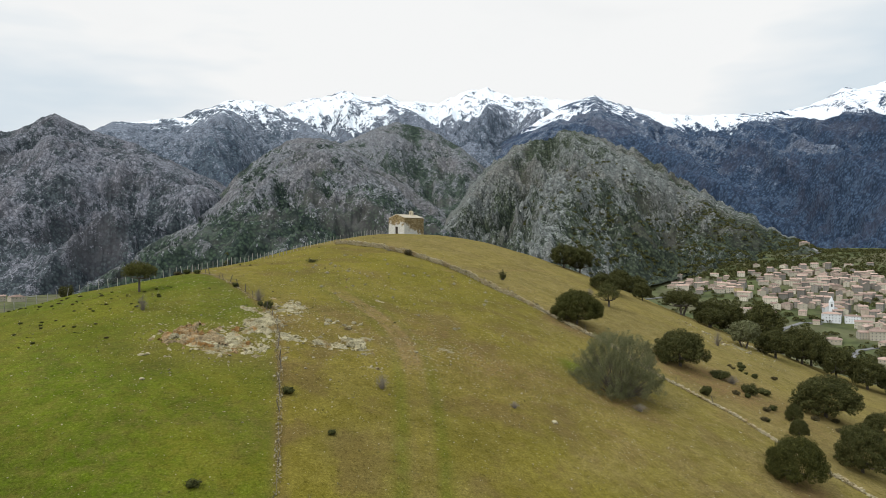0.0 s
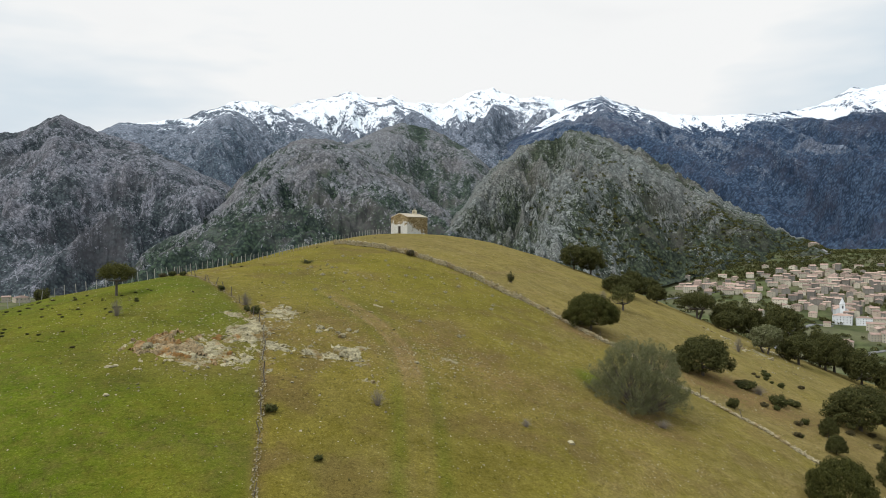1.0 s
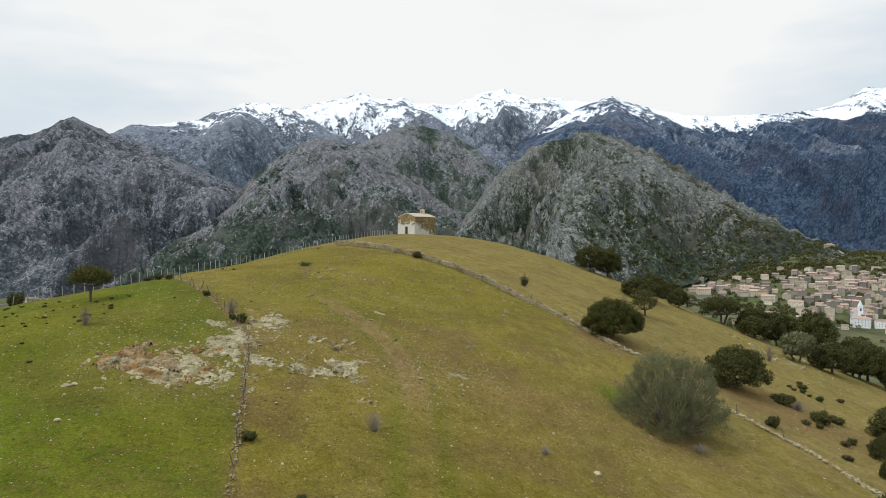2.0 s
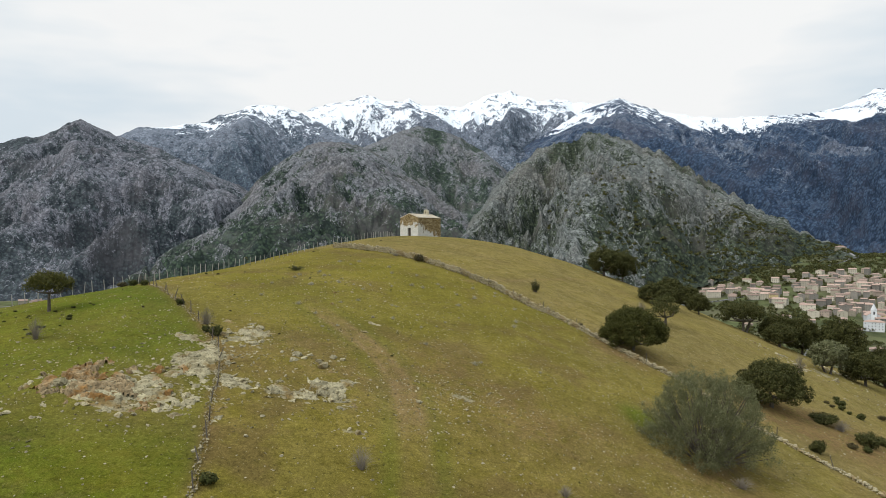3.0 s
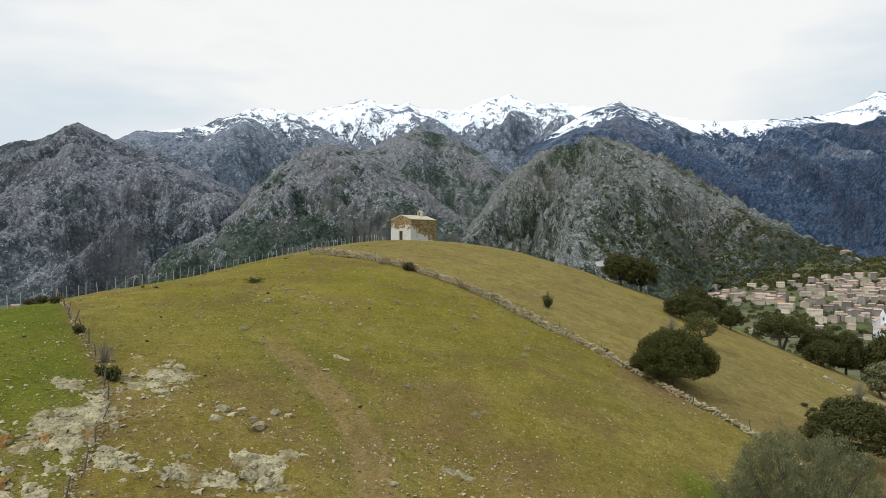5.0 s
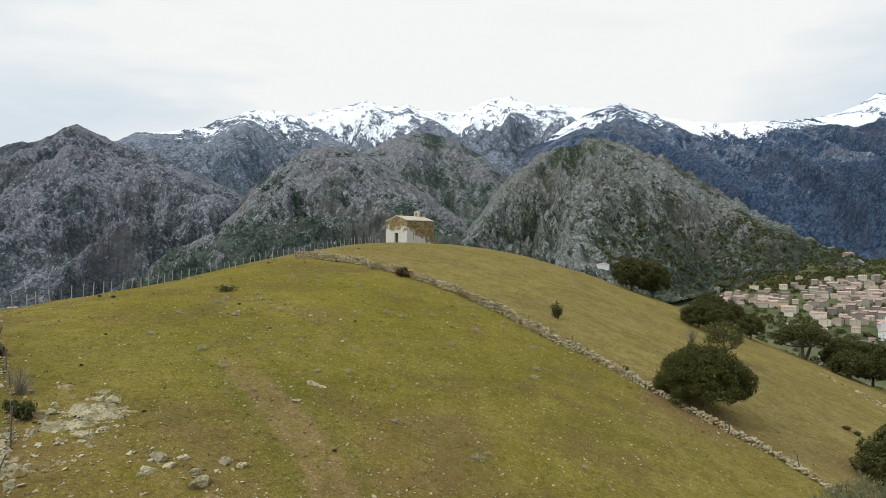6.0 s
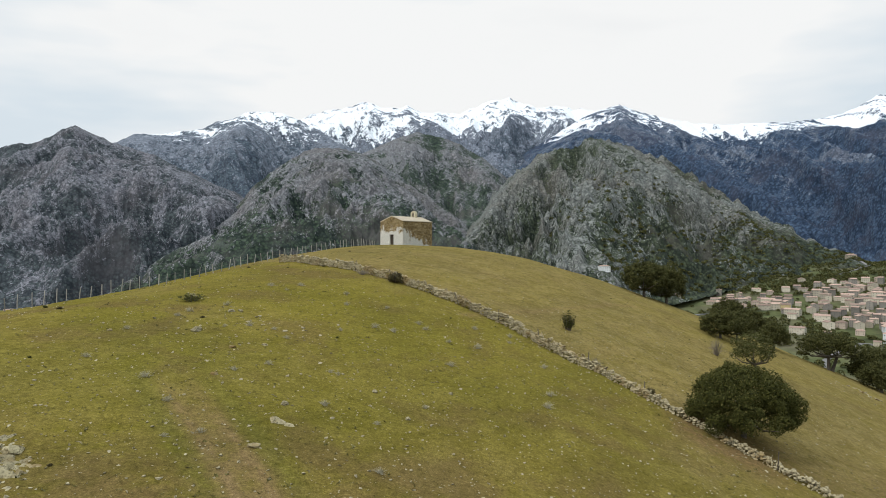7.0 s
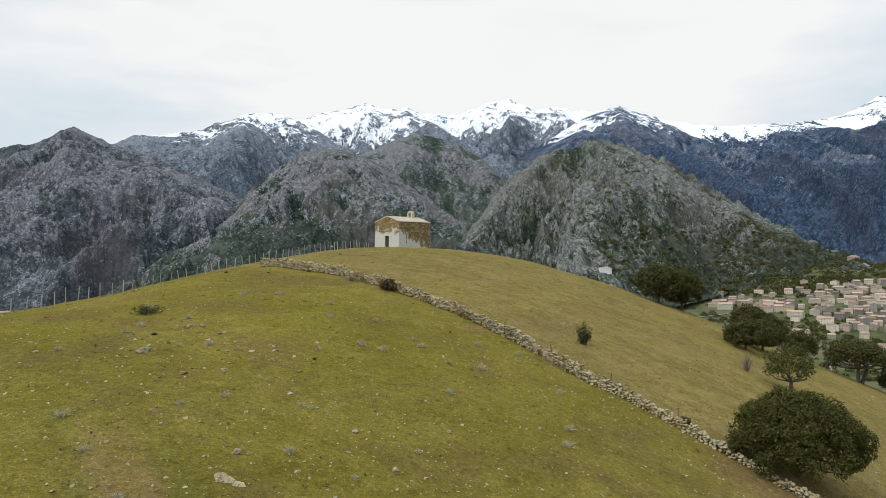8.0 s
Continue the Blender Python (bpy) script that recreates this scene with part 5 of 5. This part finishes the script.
for k, (x, y, s) in enumerate([(-23.4, -117.2, 1.7), (-22.6, -116.9, 1.0), (-25.2, -122.0, 1.1), (-24.7, -121.8, 0.8), (-23.1, -127.3, 0.8), (18.8, -120.7, 1.0),
                               (-2.1, -94.1, 1.1), (-1.4, -94.3, 0.8), (2.6, -87.1, 0.5), (-10.6, -73.9, 0.75), (-9.9, -73.6, 0.6), (-11.2, -80.5, 0.9), (-5.8, -82.0, 0.6),
                               (-7.8, -83.2, 0.6), (-7.2, -88.9, 0.6), (3.6, -110.6, 0.7), (-2.6, -97, 1.0), (0.6, -92.2, 0.5), (-20.6, -120.1, 0.5), (15.9, -115.6, 0.4),
                               (7.5, -84.8, 0.4), (-5.0, -107.9, 1.3), (-2.2, -91.7, 0.6), (4.9, -90.5, 0.5), (-17.0, -81.9, 0.5)]):
    boulders(PALE, "scattered boulders", x, y, 0.01, 0.01, 1, s, s + 0.01, ROCKS, 200 + k)


def scatter_stones(name, label, spots, seed, mat):
    """Loose small stones: (centre, spread, count, size) as one mesh."""
    rng = random.Random(seed)
    shapes = [stone_mesh("pebble", mat, seed + k, 9, (1, 0.8, 0.6)) for k in range(6)]
    verts, faces = [], []
    for cx, cy, rx, ry, count, s0, s1 in spots:
        for k in range(count):
            x, y = cx + rng.gauss(0, rx), cy + rng.gauss(0, ry)
            s = s0 + (s1 - s0) * rng.random() ** 3
            m = pose(x, y, land_at(x, y) + s * 0.05, rng.uniform(-25, 25), rng.uniform(-25, 25), rng.uniform(0, 360)) @ Matrix.Diagonal((s, s, s, 1))
            me, base = rng.choice(shapes), len(verts)
            verts += [tuple(m @ v.co) for v in me.vertices]
            faces += [tuple(base + i for i in p.vertices) for p in me.polygons]
    for me in shapes:
        bpy.data.meshes.remove(me)
    return tagged(mesh_object(name, verts, faces, mat, False), label, "stones", kind="stuff")


scatter_stones("loose_stones", "small pale stones strewn over the turf", [
    (-15, -112, 6, 6, 500, 0.12, 0.5), (-6, -108, 7, 6, 420, 0.08, 0.3), (7.2, -107.5, 2.8, 1.6, 300, 0.08, 0.36), (3.5, -114, 3, 3, 90, 0.1, 0.4),
    (0, -90, 22, 26, 6000, 0.05, 0.24), (-8, -78, 5, 4, 80, 0.1, 0.45), (35, -60, 20, 24, 2600, 0.06, 0.24), (20, -115, 16, 14, 2600, 0.05, 0.22),
    (-25, -118, 12, 14, 1500, 0.05, 0.22), (62, -80, 9, 12, 350, 0.08, 0.4), (75, -42, 8, 8, 300, 0.1, 0.45), (2, -108, 2.0, 5, 120, 0.08, 0.3), (0, -95, 20, 18, 1500, 0.10, 0.28), (-24, -112, 9, 9, 700, 0.10, 0.30), (18, -95, 16, 18, 900, 0.08, 0.26)], 300, PEBBLE)


# ---- grass: tufts over the hill ----
def build_grass():
    rng = np.random.default_rng(5)
    m = leaf_material("grass_tuft", (0.105, 0.095, 0.030), (0.175, 0.155, 0.055), (0.30, 0.275, 0.16))
    n = 17000
    x = rng.normal(8, 32, n)
    y = rng.uniform(-160, -12, n)
    keep = fbm(x / 5, y / 5, 4, 77) + 0.2 * rng.normal(size=n) > -0.15
    x, y = x[keep], y[keep]
    k = 5
    big = np.repeat(0.4 + 0.8 * rng.random(len(x)) ** 3.5, k)
    x, y = np.repeat(x, k) + rng.normal(scale=0.07, size=len(x) * k) * big, np.repeat(y, k) + rng.normal(scale=0.07, size=len(y) * k) * big
    z = land(x, y)
    h = (0.03 + 0.07 * rng.random(len(x))) * big
    w = (0.02 + 0.045 * rng.random(len(x))) * big
    a = rng.uniform(0, 2 * math.pi, len(x))
    p = np.stack([x, y, z - 0.02], -1)
    u = np.stack([np.cos(a) * w, np.sin(a) * w, 0 * a], -1)
    tip = np.stack([rng.normal(scale=0.06, size=len(x)) * big, rng.normal(scale=0.06, size=len(x)) * big, h + 0.02], -1)
    ob = new("grass", quad_mesh("grass", np.stack([p - u, p + u, p + u * 0.5 + tip, p - u * 0.5 + tip], 1), m))
    return tagged(ob, "short dry winter grass in tufts over the hill", "grass", kind="stuff")


build_grass()


# ---- the village on the far slope ----
from mathutils.bvhtree import BVHTree


def height_finder(*names):
    trees = []
    for n in names:
        me = bpy.data.objects[n].data
        co = np.empty(len(me.vertices) * 3)
        me.vertices.foreach_get("co", co)
        idx = np.empty(len(me.loops), int)
        me.loops.foreach_get("vertex_index", idx)
        co, idx = co.reshape(-1, 3), idx.reshape(-1, 4)
        mid_p = co[idx[:, 0]]
        keep = (np.hypot(mid_p[:, 0], mid_p[:, 1]) < 2300) & (mid_p[:, 1] > 150)
        trees.append(BVHTree.FromPolygons(co.tolist(), idx[keep].tolist()))

    def find(x, y):
        hits = [t.ray_cast(Vector((x, y, 2000)), Vector((0, 0, -1)))[0] for t in trees]
        return max((h.z for h in hits if h), default=-100.0)
    return find


FAR_Z = height_finder("ground", "mountain_right", "mountain_mid", "mountain_left", "mountain_east")


def at(bearing, far):
    """A place by bearing and distance from the first standpoint."""
    return 4.3 + far * math.sin(radians(bearing)), -197.5 + far * math.cos(radians(bearing))


ROOF = plain_material("clay_tiles", (0.215, 0.145, 0.112), (0.36, 0.255, 0.205), 1.2, 0.95, 0.4, 0.05, 0.4)
GLASS = plain_material("dark_window", (0.065, 0.066, 0.068), (0.12, 0.115, 0.11), 1.0, 0.35, 0.0)
RENDERS = [plain_material("house_render_" + n, a, b, 0.6, 0.95, 0.2, 0.03, 0.28) for n, a, b in (
    ("cream", (0.40, 0.355, 0.27), (0.52, 0.465, 0.37)), ("beige", (0.29, 0.25, 0.185), (0.39, 0.34, 0.26)), ("stone", (0.17, 0.155, 0.13), (0.26, 0.235, 0.20)),
    ("pink", (0.36, 0.285, 0.22), (0.46, 0.375, 0.30)), ("white", (0.52, 0.52, 0.51), (0.64, 0.64, 0.63)), ("ochre", (0.47, 0.37, 0.18), (0.57, 0.46, 0.25)))]


def house(label, w, d, h, mat, rows, cols, seed, hip=False, storey=3.0):
    """Rendered walls with window openings' frames set in, a tiled roof with eaves, a chimney."""
    rng = random.Random(seed)
    ob = thing("house", label, "house")
    bm = bmesh.new()
    rise = d * 0.5 * 0.36
    prism(bm, [(-d / 2, -5), (d / 2, -5), (d / 2, h), (0, h if hip else h + rise), (-d / 2, h)], -w / 2, w / 2)
    bmesh.ops.rotate(bm, verts=bm.verts, cent=(0, 0, 0), matrix=Matrix.Rotation(radians(90), 3, "Z"))
    bmesh.ops.recalc_face_normals(bm, faces=bm.faces)
    part("wall", bm, mat, ob)
    bm = bmesh.new()
    e, t = 0.4, 0.22
    if hip:
        k = [bm.verts.new(p) for p in ((-w / 2 - e, -d / 2 - e, h), (w / 2 + e, -d / 2 - e, h), (w / 2 + e, d / 2 + e, h), (-w / 2 - e, d / 2 + e, h),
                                       (-w / 2 + d / 2, 0, h + rise + t), (w / 2 - d / 2, 0, h + rise + t))]
        for f in ((0, 1, 5, 4), (1, 2, 5), (2, 3, 4, 5), (3, 0, 4), (3, 2, 1, 0)):
            bm.faces.new([k[i] for i in f])
    else:
        low = h - e * 0.36
        prism(bm, [(-d / 2 - e, low), (0, h + rise), (d / 2 + e, low), (d / 2 + e, low + t), (0, h + rise + t), (-d / 2 - e, low + t)], -w / 2 - 0.3, w / 2 + 0.3)
        bmesh.ops.rotate(bm, verts=bm.verts, cent=(0, 0, 0), matrix=Matrix.Rotation(radians(90), 3, "Z"))
    bmesh.ops.recalc_face_normals(bm, faces=bm.faces)
    roof = part("roof", bm, ROOF, ob)
    bm = bmesh.new()
    box(bm, w * 0.2, w * 0.2 + 0.8, -0.4, 0.4, h, h + rise + 1.1)
    part("chimney", bm, mat, roof)
    bm = bmesh.new()
    box(bm, -0.38, 0.38, -0.05, 0.12, -0.60, 0.60)
    pane = bpy.data.meshes.new("window")
    bm.to_mesh(pane)
    bm.free()
    pane.materials.append(GLASS)
    for r in range(rows):
        for c in range(cols):
            if rng.random() < 0.9:
                child("window", pane, ob, pose(-w / 2 + w * (c + 0.5) / cols, -d / 2, h - storey * (r + 0.55)))
        child("window", pane, ob, pose(w / 2, 0, h - storey * (r + 0.55), 0, 0, 90))
        child("window", pane, ob, pose(-w / 2, 0, h - storey * (r + 0.55), 0, 0, -90))
    return ob


HOUSES = [house("cream rendered village house with a clay tile roof", 13, 10, 9.0, RENDERS[0], 3, 4, 1),
          house("beige rendered village house with a clay tile roof", 11, 9, 7.5, RENDERS[1], 2, 3, 2),
          house("old stone village house with a clay tile roof", 12, 9, 8.5, RENDERS[2], 3, 4, 3),
          house("pinkish village house with a hipped clay roof", 12, 11, 8.0, RENDERS[3], 2, 4, 4, True),
          house("long cream village house with a clay tile roof", 19, 9, 9.0, RENDERS[0], 3, 6, 5),
          house("tall stone village house with a clay tile roof", 9, 9, 11.5, RENDERS[2], 4, 3, 6),
          house("low beige village house with a hipped roof", 14, 10, 5.5, RENDERS[1], 1, 4, 7, True)]
WHITE = house("white rendered block with a clay tile roof", 20, 11, 11.0, RENDERS[4], 3, 6, 8, True)
YELLOW = house("ochre yellow village house with a clay roof", 12, 10, 11.0, RENDERS[5], 3, 3, 9)


def settle(proto, bearing, far, turn=0.0, scale=1.0):
    x, y = at(bearing, far)
    low = min(FAR_Z(x + a, y + b) for a in (-4, 4) for b in (-4, 4))
    ob = copy_thing(proto, pose(x, y, low - 0.3, 0, 0, -bearing + turn))
    ob.scale = (scale, scale, scale)
    return tagged(ob, group="houses of the village")


rng = random.Random(77)
placed = []
tries = 0
while len(placed) < 265 and tries < 14000:
    tries += 1
    b, f = rng.uniform(20.0, 37.5), rng.uniform(880, 1330)
    core = math.exp(-((b - 31.0) / 4.4) ** 2 - ((f - 1135) / 92) ** 2)
    fringe = math.exp(-((b - 22.5) / 2.2) ** 2 - ((f - 1110) / 35) ** 2) * 0.35 + math.exp(-((b - 34.0) / 2.5) ** 2 - ((f - 960) / 70) ** 2) * 0.35
    if rng.random() > core + fringe:
        continue
    x, y = at(b, f)
    if any(math.hypot(x - p, y - q) < 9.2 for p, q in placed):
        continue
    placed.append((x, y))
    settle(HOUSES[rng.choice((0, 0, 1, 1, 2, 2, 2, 3, 4, 4, 5, 5, 6))], b, f, rng.choice((0, 0, 0, 90)) + rng.uniform(-25, 25), rng.uniform(0.62, 0.98))
for proto, b, f, turn, s in [(WHITE, 30.45, 945, -5, 1.0), (WHITE, 31.75, 945, 8, 0.8), (YELLOW, 24.35, 1065, 5, 0.9), (YELLOW, 30.9, 985, 15, 0.9),
                             (HOUSES[6], 28.7, 1480, 10, 1.2), (HOUSES[6], 17.2, 1085, 10, 0.9), (WHITE, 12.1, 1025, 15, 0.75),
                             (HOUSES[1], 29.5, 930, 0, 0.7), (HOUSES[6], 30.6, 850, 0, 1.1), (HOUSES[0], 33.2, 880, 12, 1.1), (HOUSES[6], 33.9, 850, -10, 1.2),
                             (HOUSES[6], 33.8, 770, 0, 1.0), (HOUSES[3], 25.2, 960, 0, 0.6), (HOUSES[6], 22.6, 930, 0, 0.8), (HOUSES[6], 19.6, 1100, 0, 0.9),
                             (HOUSES[4], 20.0, 1105, 5, 0.9), (HOUSES[1], 20.9, 1112, -8, 0.9), (HOUSES[0], 21.7, 1108, 4, 0.85), (HOUSES[3], 22.5, 1095, 10, 0.85),
                             (HOUSES[4], 23.3, 1105, -4, 0.9), (HOUSES[5], 24.0, 1118, 8, 0.8),
                             (HOUSES[6], -29.3, 1580, 20, 1.8), (HOUSES[1], -30.2, 1600, 0, 1.4)]:
    settle(proto, b, f, turn, s)
drop(*HOUSES, WHITE, YELLOW)


def build_church(b, f):
    x, y = at(b, f)
    ob = thing("church", "white village church with a pointed bell tower", "church", pose(x, y, FAR_Z(x, y) - 0.5, 0, 0, -b + 10))
    bm = bmesh.new()
    prism(bm, [(-7, -5), (7, -5), (7, 9), (0, 13), (-7, 9)], -8, 10)
    bmesh.ops.recalc_face_normals(bm, faces=bm.faces)
    part("nave", bm, RENDERS[4], ob)
    bm = bmesh.new()
    prism(bm, [(-7.6, 8.7), (0, 13.1), (7.6, 8.7), (7.6, 9.1), (0, 13.5), (-7.6, 9.1)], -7.5, 10.4)
    bmesh.ops.recalc_face_normals(bm, faces=bm.faces)
    part("roof", bm, ROOF, ob)
    tower = thing("tower", "slender white bell tower", "")
    tower.parent = ob
    bm = bmesh.new()
    box(bm, -2.6, 2.6, -10.5, -5.5, -5, 16)
    part("shaft", bm, RENDERS[4], tower)
    bm = bmesh.new()
    limb(bm, [((0, -8, 16), 3.3), ((0, -8, 17.5), 2.6), ((0, -8, 23), 0.15)], 8)
    part("spire", bm, RENDERS[4], tower)
    # dark panel on the solid shaft stands for the shade of a bell opening
    bm = bmesh.new()
    box(bm, -0.9, 0.9, -10.56, -10.3, 10.5, 14)
    part("opening", bm, GLASS, tower)
    return ob


build_church(30.35, 985)

# ---- roads near the village, and the path on the western mountain ----
ASPHALT = plain_material("pale_asphalt", (0.12, 0.115, 0.11), (0.19, 0.18, 0.17), 0.3, 0.9)


def road(name, label, line, wide, mat):
    """A strip of road that lies on the land: (bearing, distance) corners."""
    pts = []
    for (b0, f0), (b1, f1) in zip(line, line[1:]):
        for k in range(14):
            pts.append(at(b0 + (b1 - b0) * k / 14, f0 + (f1 - f0) * k / 14))
    verts, faces = [], []
    for k, (x, y) in enumerate(pts):
        x1, y1 = pts[min(k + 1, len(pts) - 1)]
        x0, y0 = pts[max(k - 1, 0)]
        n = max(1e-6, math.hypot(x1 - x0, y1 - y0))
        ox, oy = -(y1 - y0) / n * wide / 2, (x1 - x0) / n * wide / 2
        za, zb = FAR_Z(x + ox, y + oy), FAR_Z(x - ox, y - oy)
        z = max(za, zb, FAR_Z(x, y)) + 0.3
        verts += [(x + ox, y + oy, z), (x - ox, y - oy, z), (x + ox, y + oy, z - 1.2), (x - ox, y - oy, z - 1.2)]
        if k:
            a, b = 4 * (k - 1), 4 * k
            faces += [(a, a + 1, b + 1, b), (a + 2, a, b, b + 2), (a + 1, a + 3, b + 3, b + 1)]
    return tagged(mesh_object(name, verts, faces, mat, False), label, "road", kind="structure")


road("road_1", "pale winding road below the village", [(26.0, 800), (26.4, 860), (27.6, 905), (28.6, 935), (30.0, 930)], 6, ASPHALT)
road("road_2", "pale road climbing through the lower houses", [(31.4, 780), (32.2, 830), (33.5, 850), (35.0, 900), (36.5, 905)], 6, ASPHALT)
road("road_3", "hairpin road up to the hillside villa", [(27.6, 1330), (28.9, 1390), (29.7, 1430), (28.9, 1470)], 5, ASPHALT)
road("road_4", "pale track along the foot of the crag", [(15.5, 1000), (18.0, 1030), (20.5, 1060), (22.5, 1090)], 5, ASPHALT)
road("road_5", "pale road crossing the western valley", [(-34.0, 1560), (-31.0, 1600), (-29.2, 1650), (-28.0, 1720)], 9, ASPHALT)


# ---- far woods: clumps of trees and hedges in the valley and round the village ----
def build_woods():
    rng, gen = np.random.default_rng(9), random.Random(10)
    quads = []
    for k in range(6200):
        side = gen.random()
        if k >= 4200:
            b, f = gen.uniform(20, 38), gen.uniform(1190, 1640)
        elif side < 0.60:
            b, f = gen.uniform(12, 38), gen.uniform(720, 1330)
        elif side < 0.85:
            b, f = gen.uniform(8, 36), gen.uniform(1150, 1600)
        else:
            b, f = gen.uniform(-34, -14), gen.uniform(800, 1250)
        x, y = at(b, f)
        if fbm(np.array([x / 60]), np.array([y / 60]), 3, 5)[0] + gen.uniform(-0.25, 0.25) < (-0.02 if k < 4200 else -0.3):
            continue
        if any(math.hypot(x - p, y - q) < 8 for p, q in placed):
            continue
        z, r = FAR_Z(x, y), gen.uniform(1.4, 4.4)
        n = 46 if k < 4200 else 30
        d = rng.normal(size=(n, 3))
        d /= np.linalg.norm(d, axis=1)[:, None]
        d[:, 2] = np.abs(d[:, 2]) * 1.0 - 0.15
        p = np.array([x, y, z + r * 0.45]) + d * r * (0.75 + 0.35 * rng.random((n, 1))) * np.array([1, 1, 0.9])
        quads.append(leaf_quads(p, d, r * 0.34, rng))
    ob = new("far_woods", quad_mesh("far_woods", np.concatenate(quads), DARK_LEAF))
    return tagged(ob, "dark green trees and hedges scattered through the valley", "woods", kind="stuff")


build_woods()
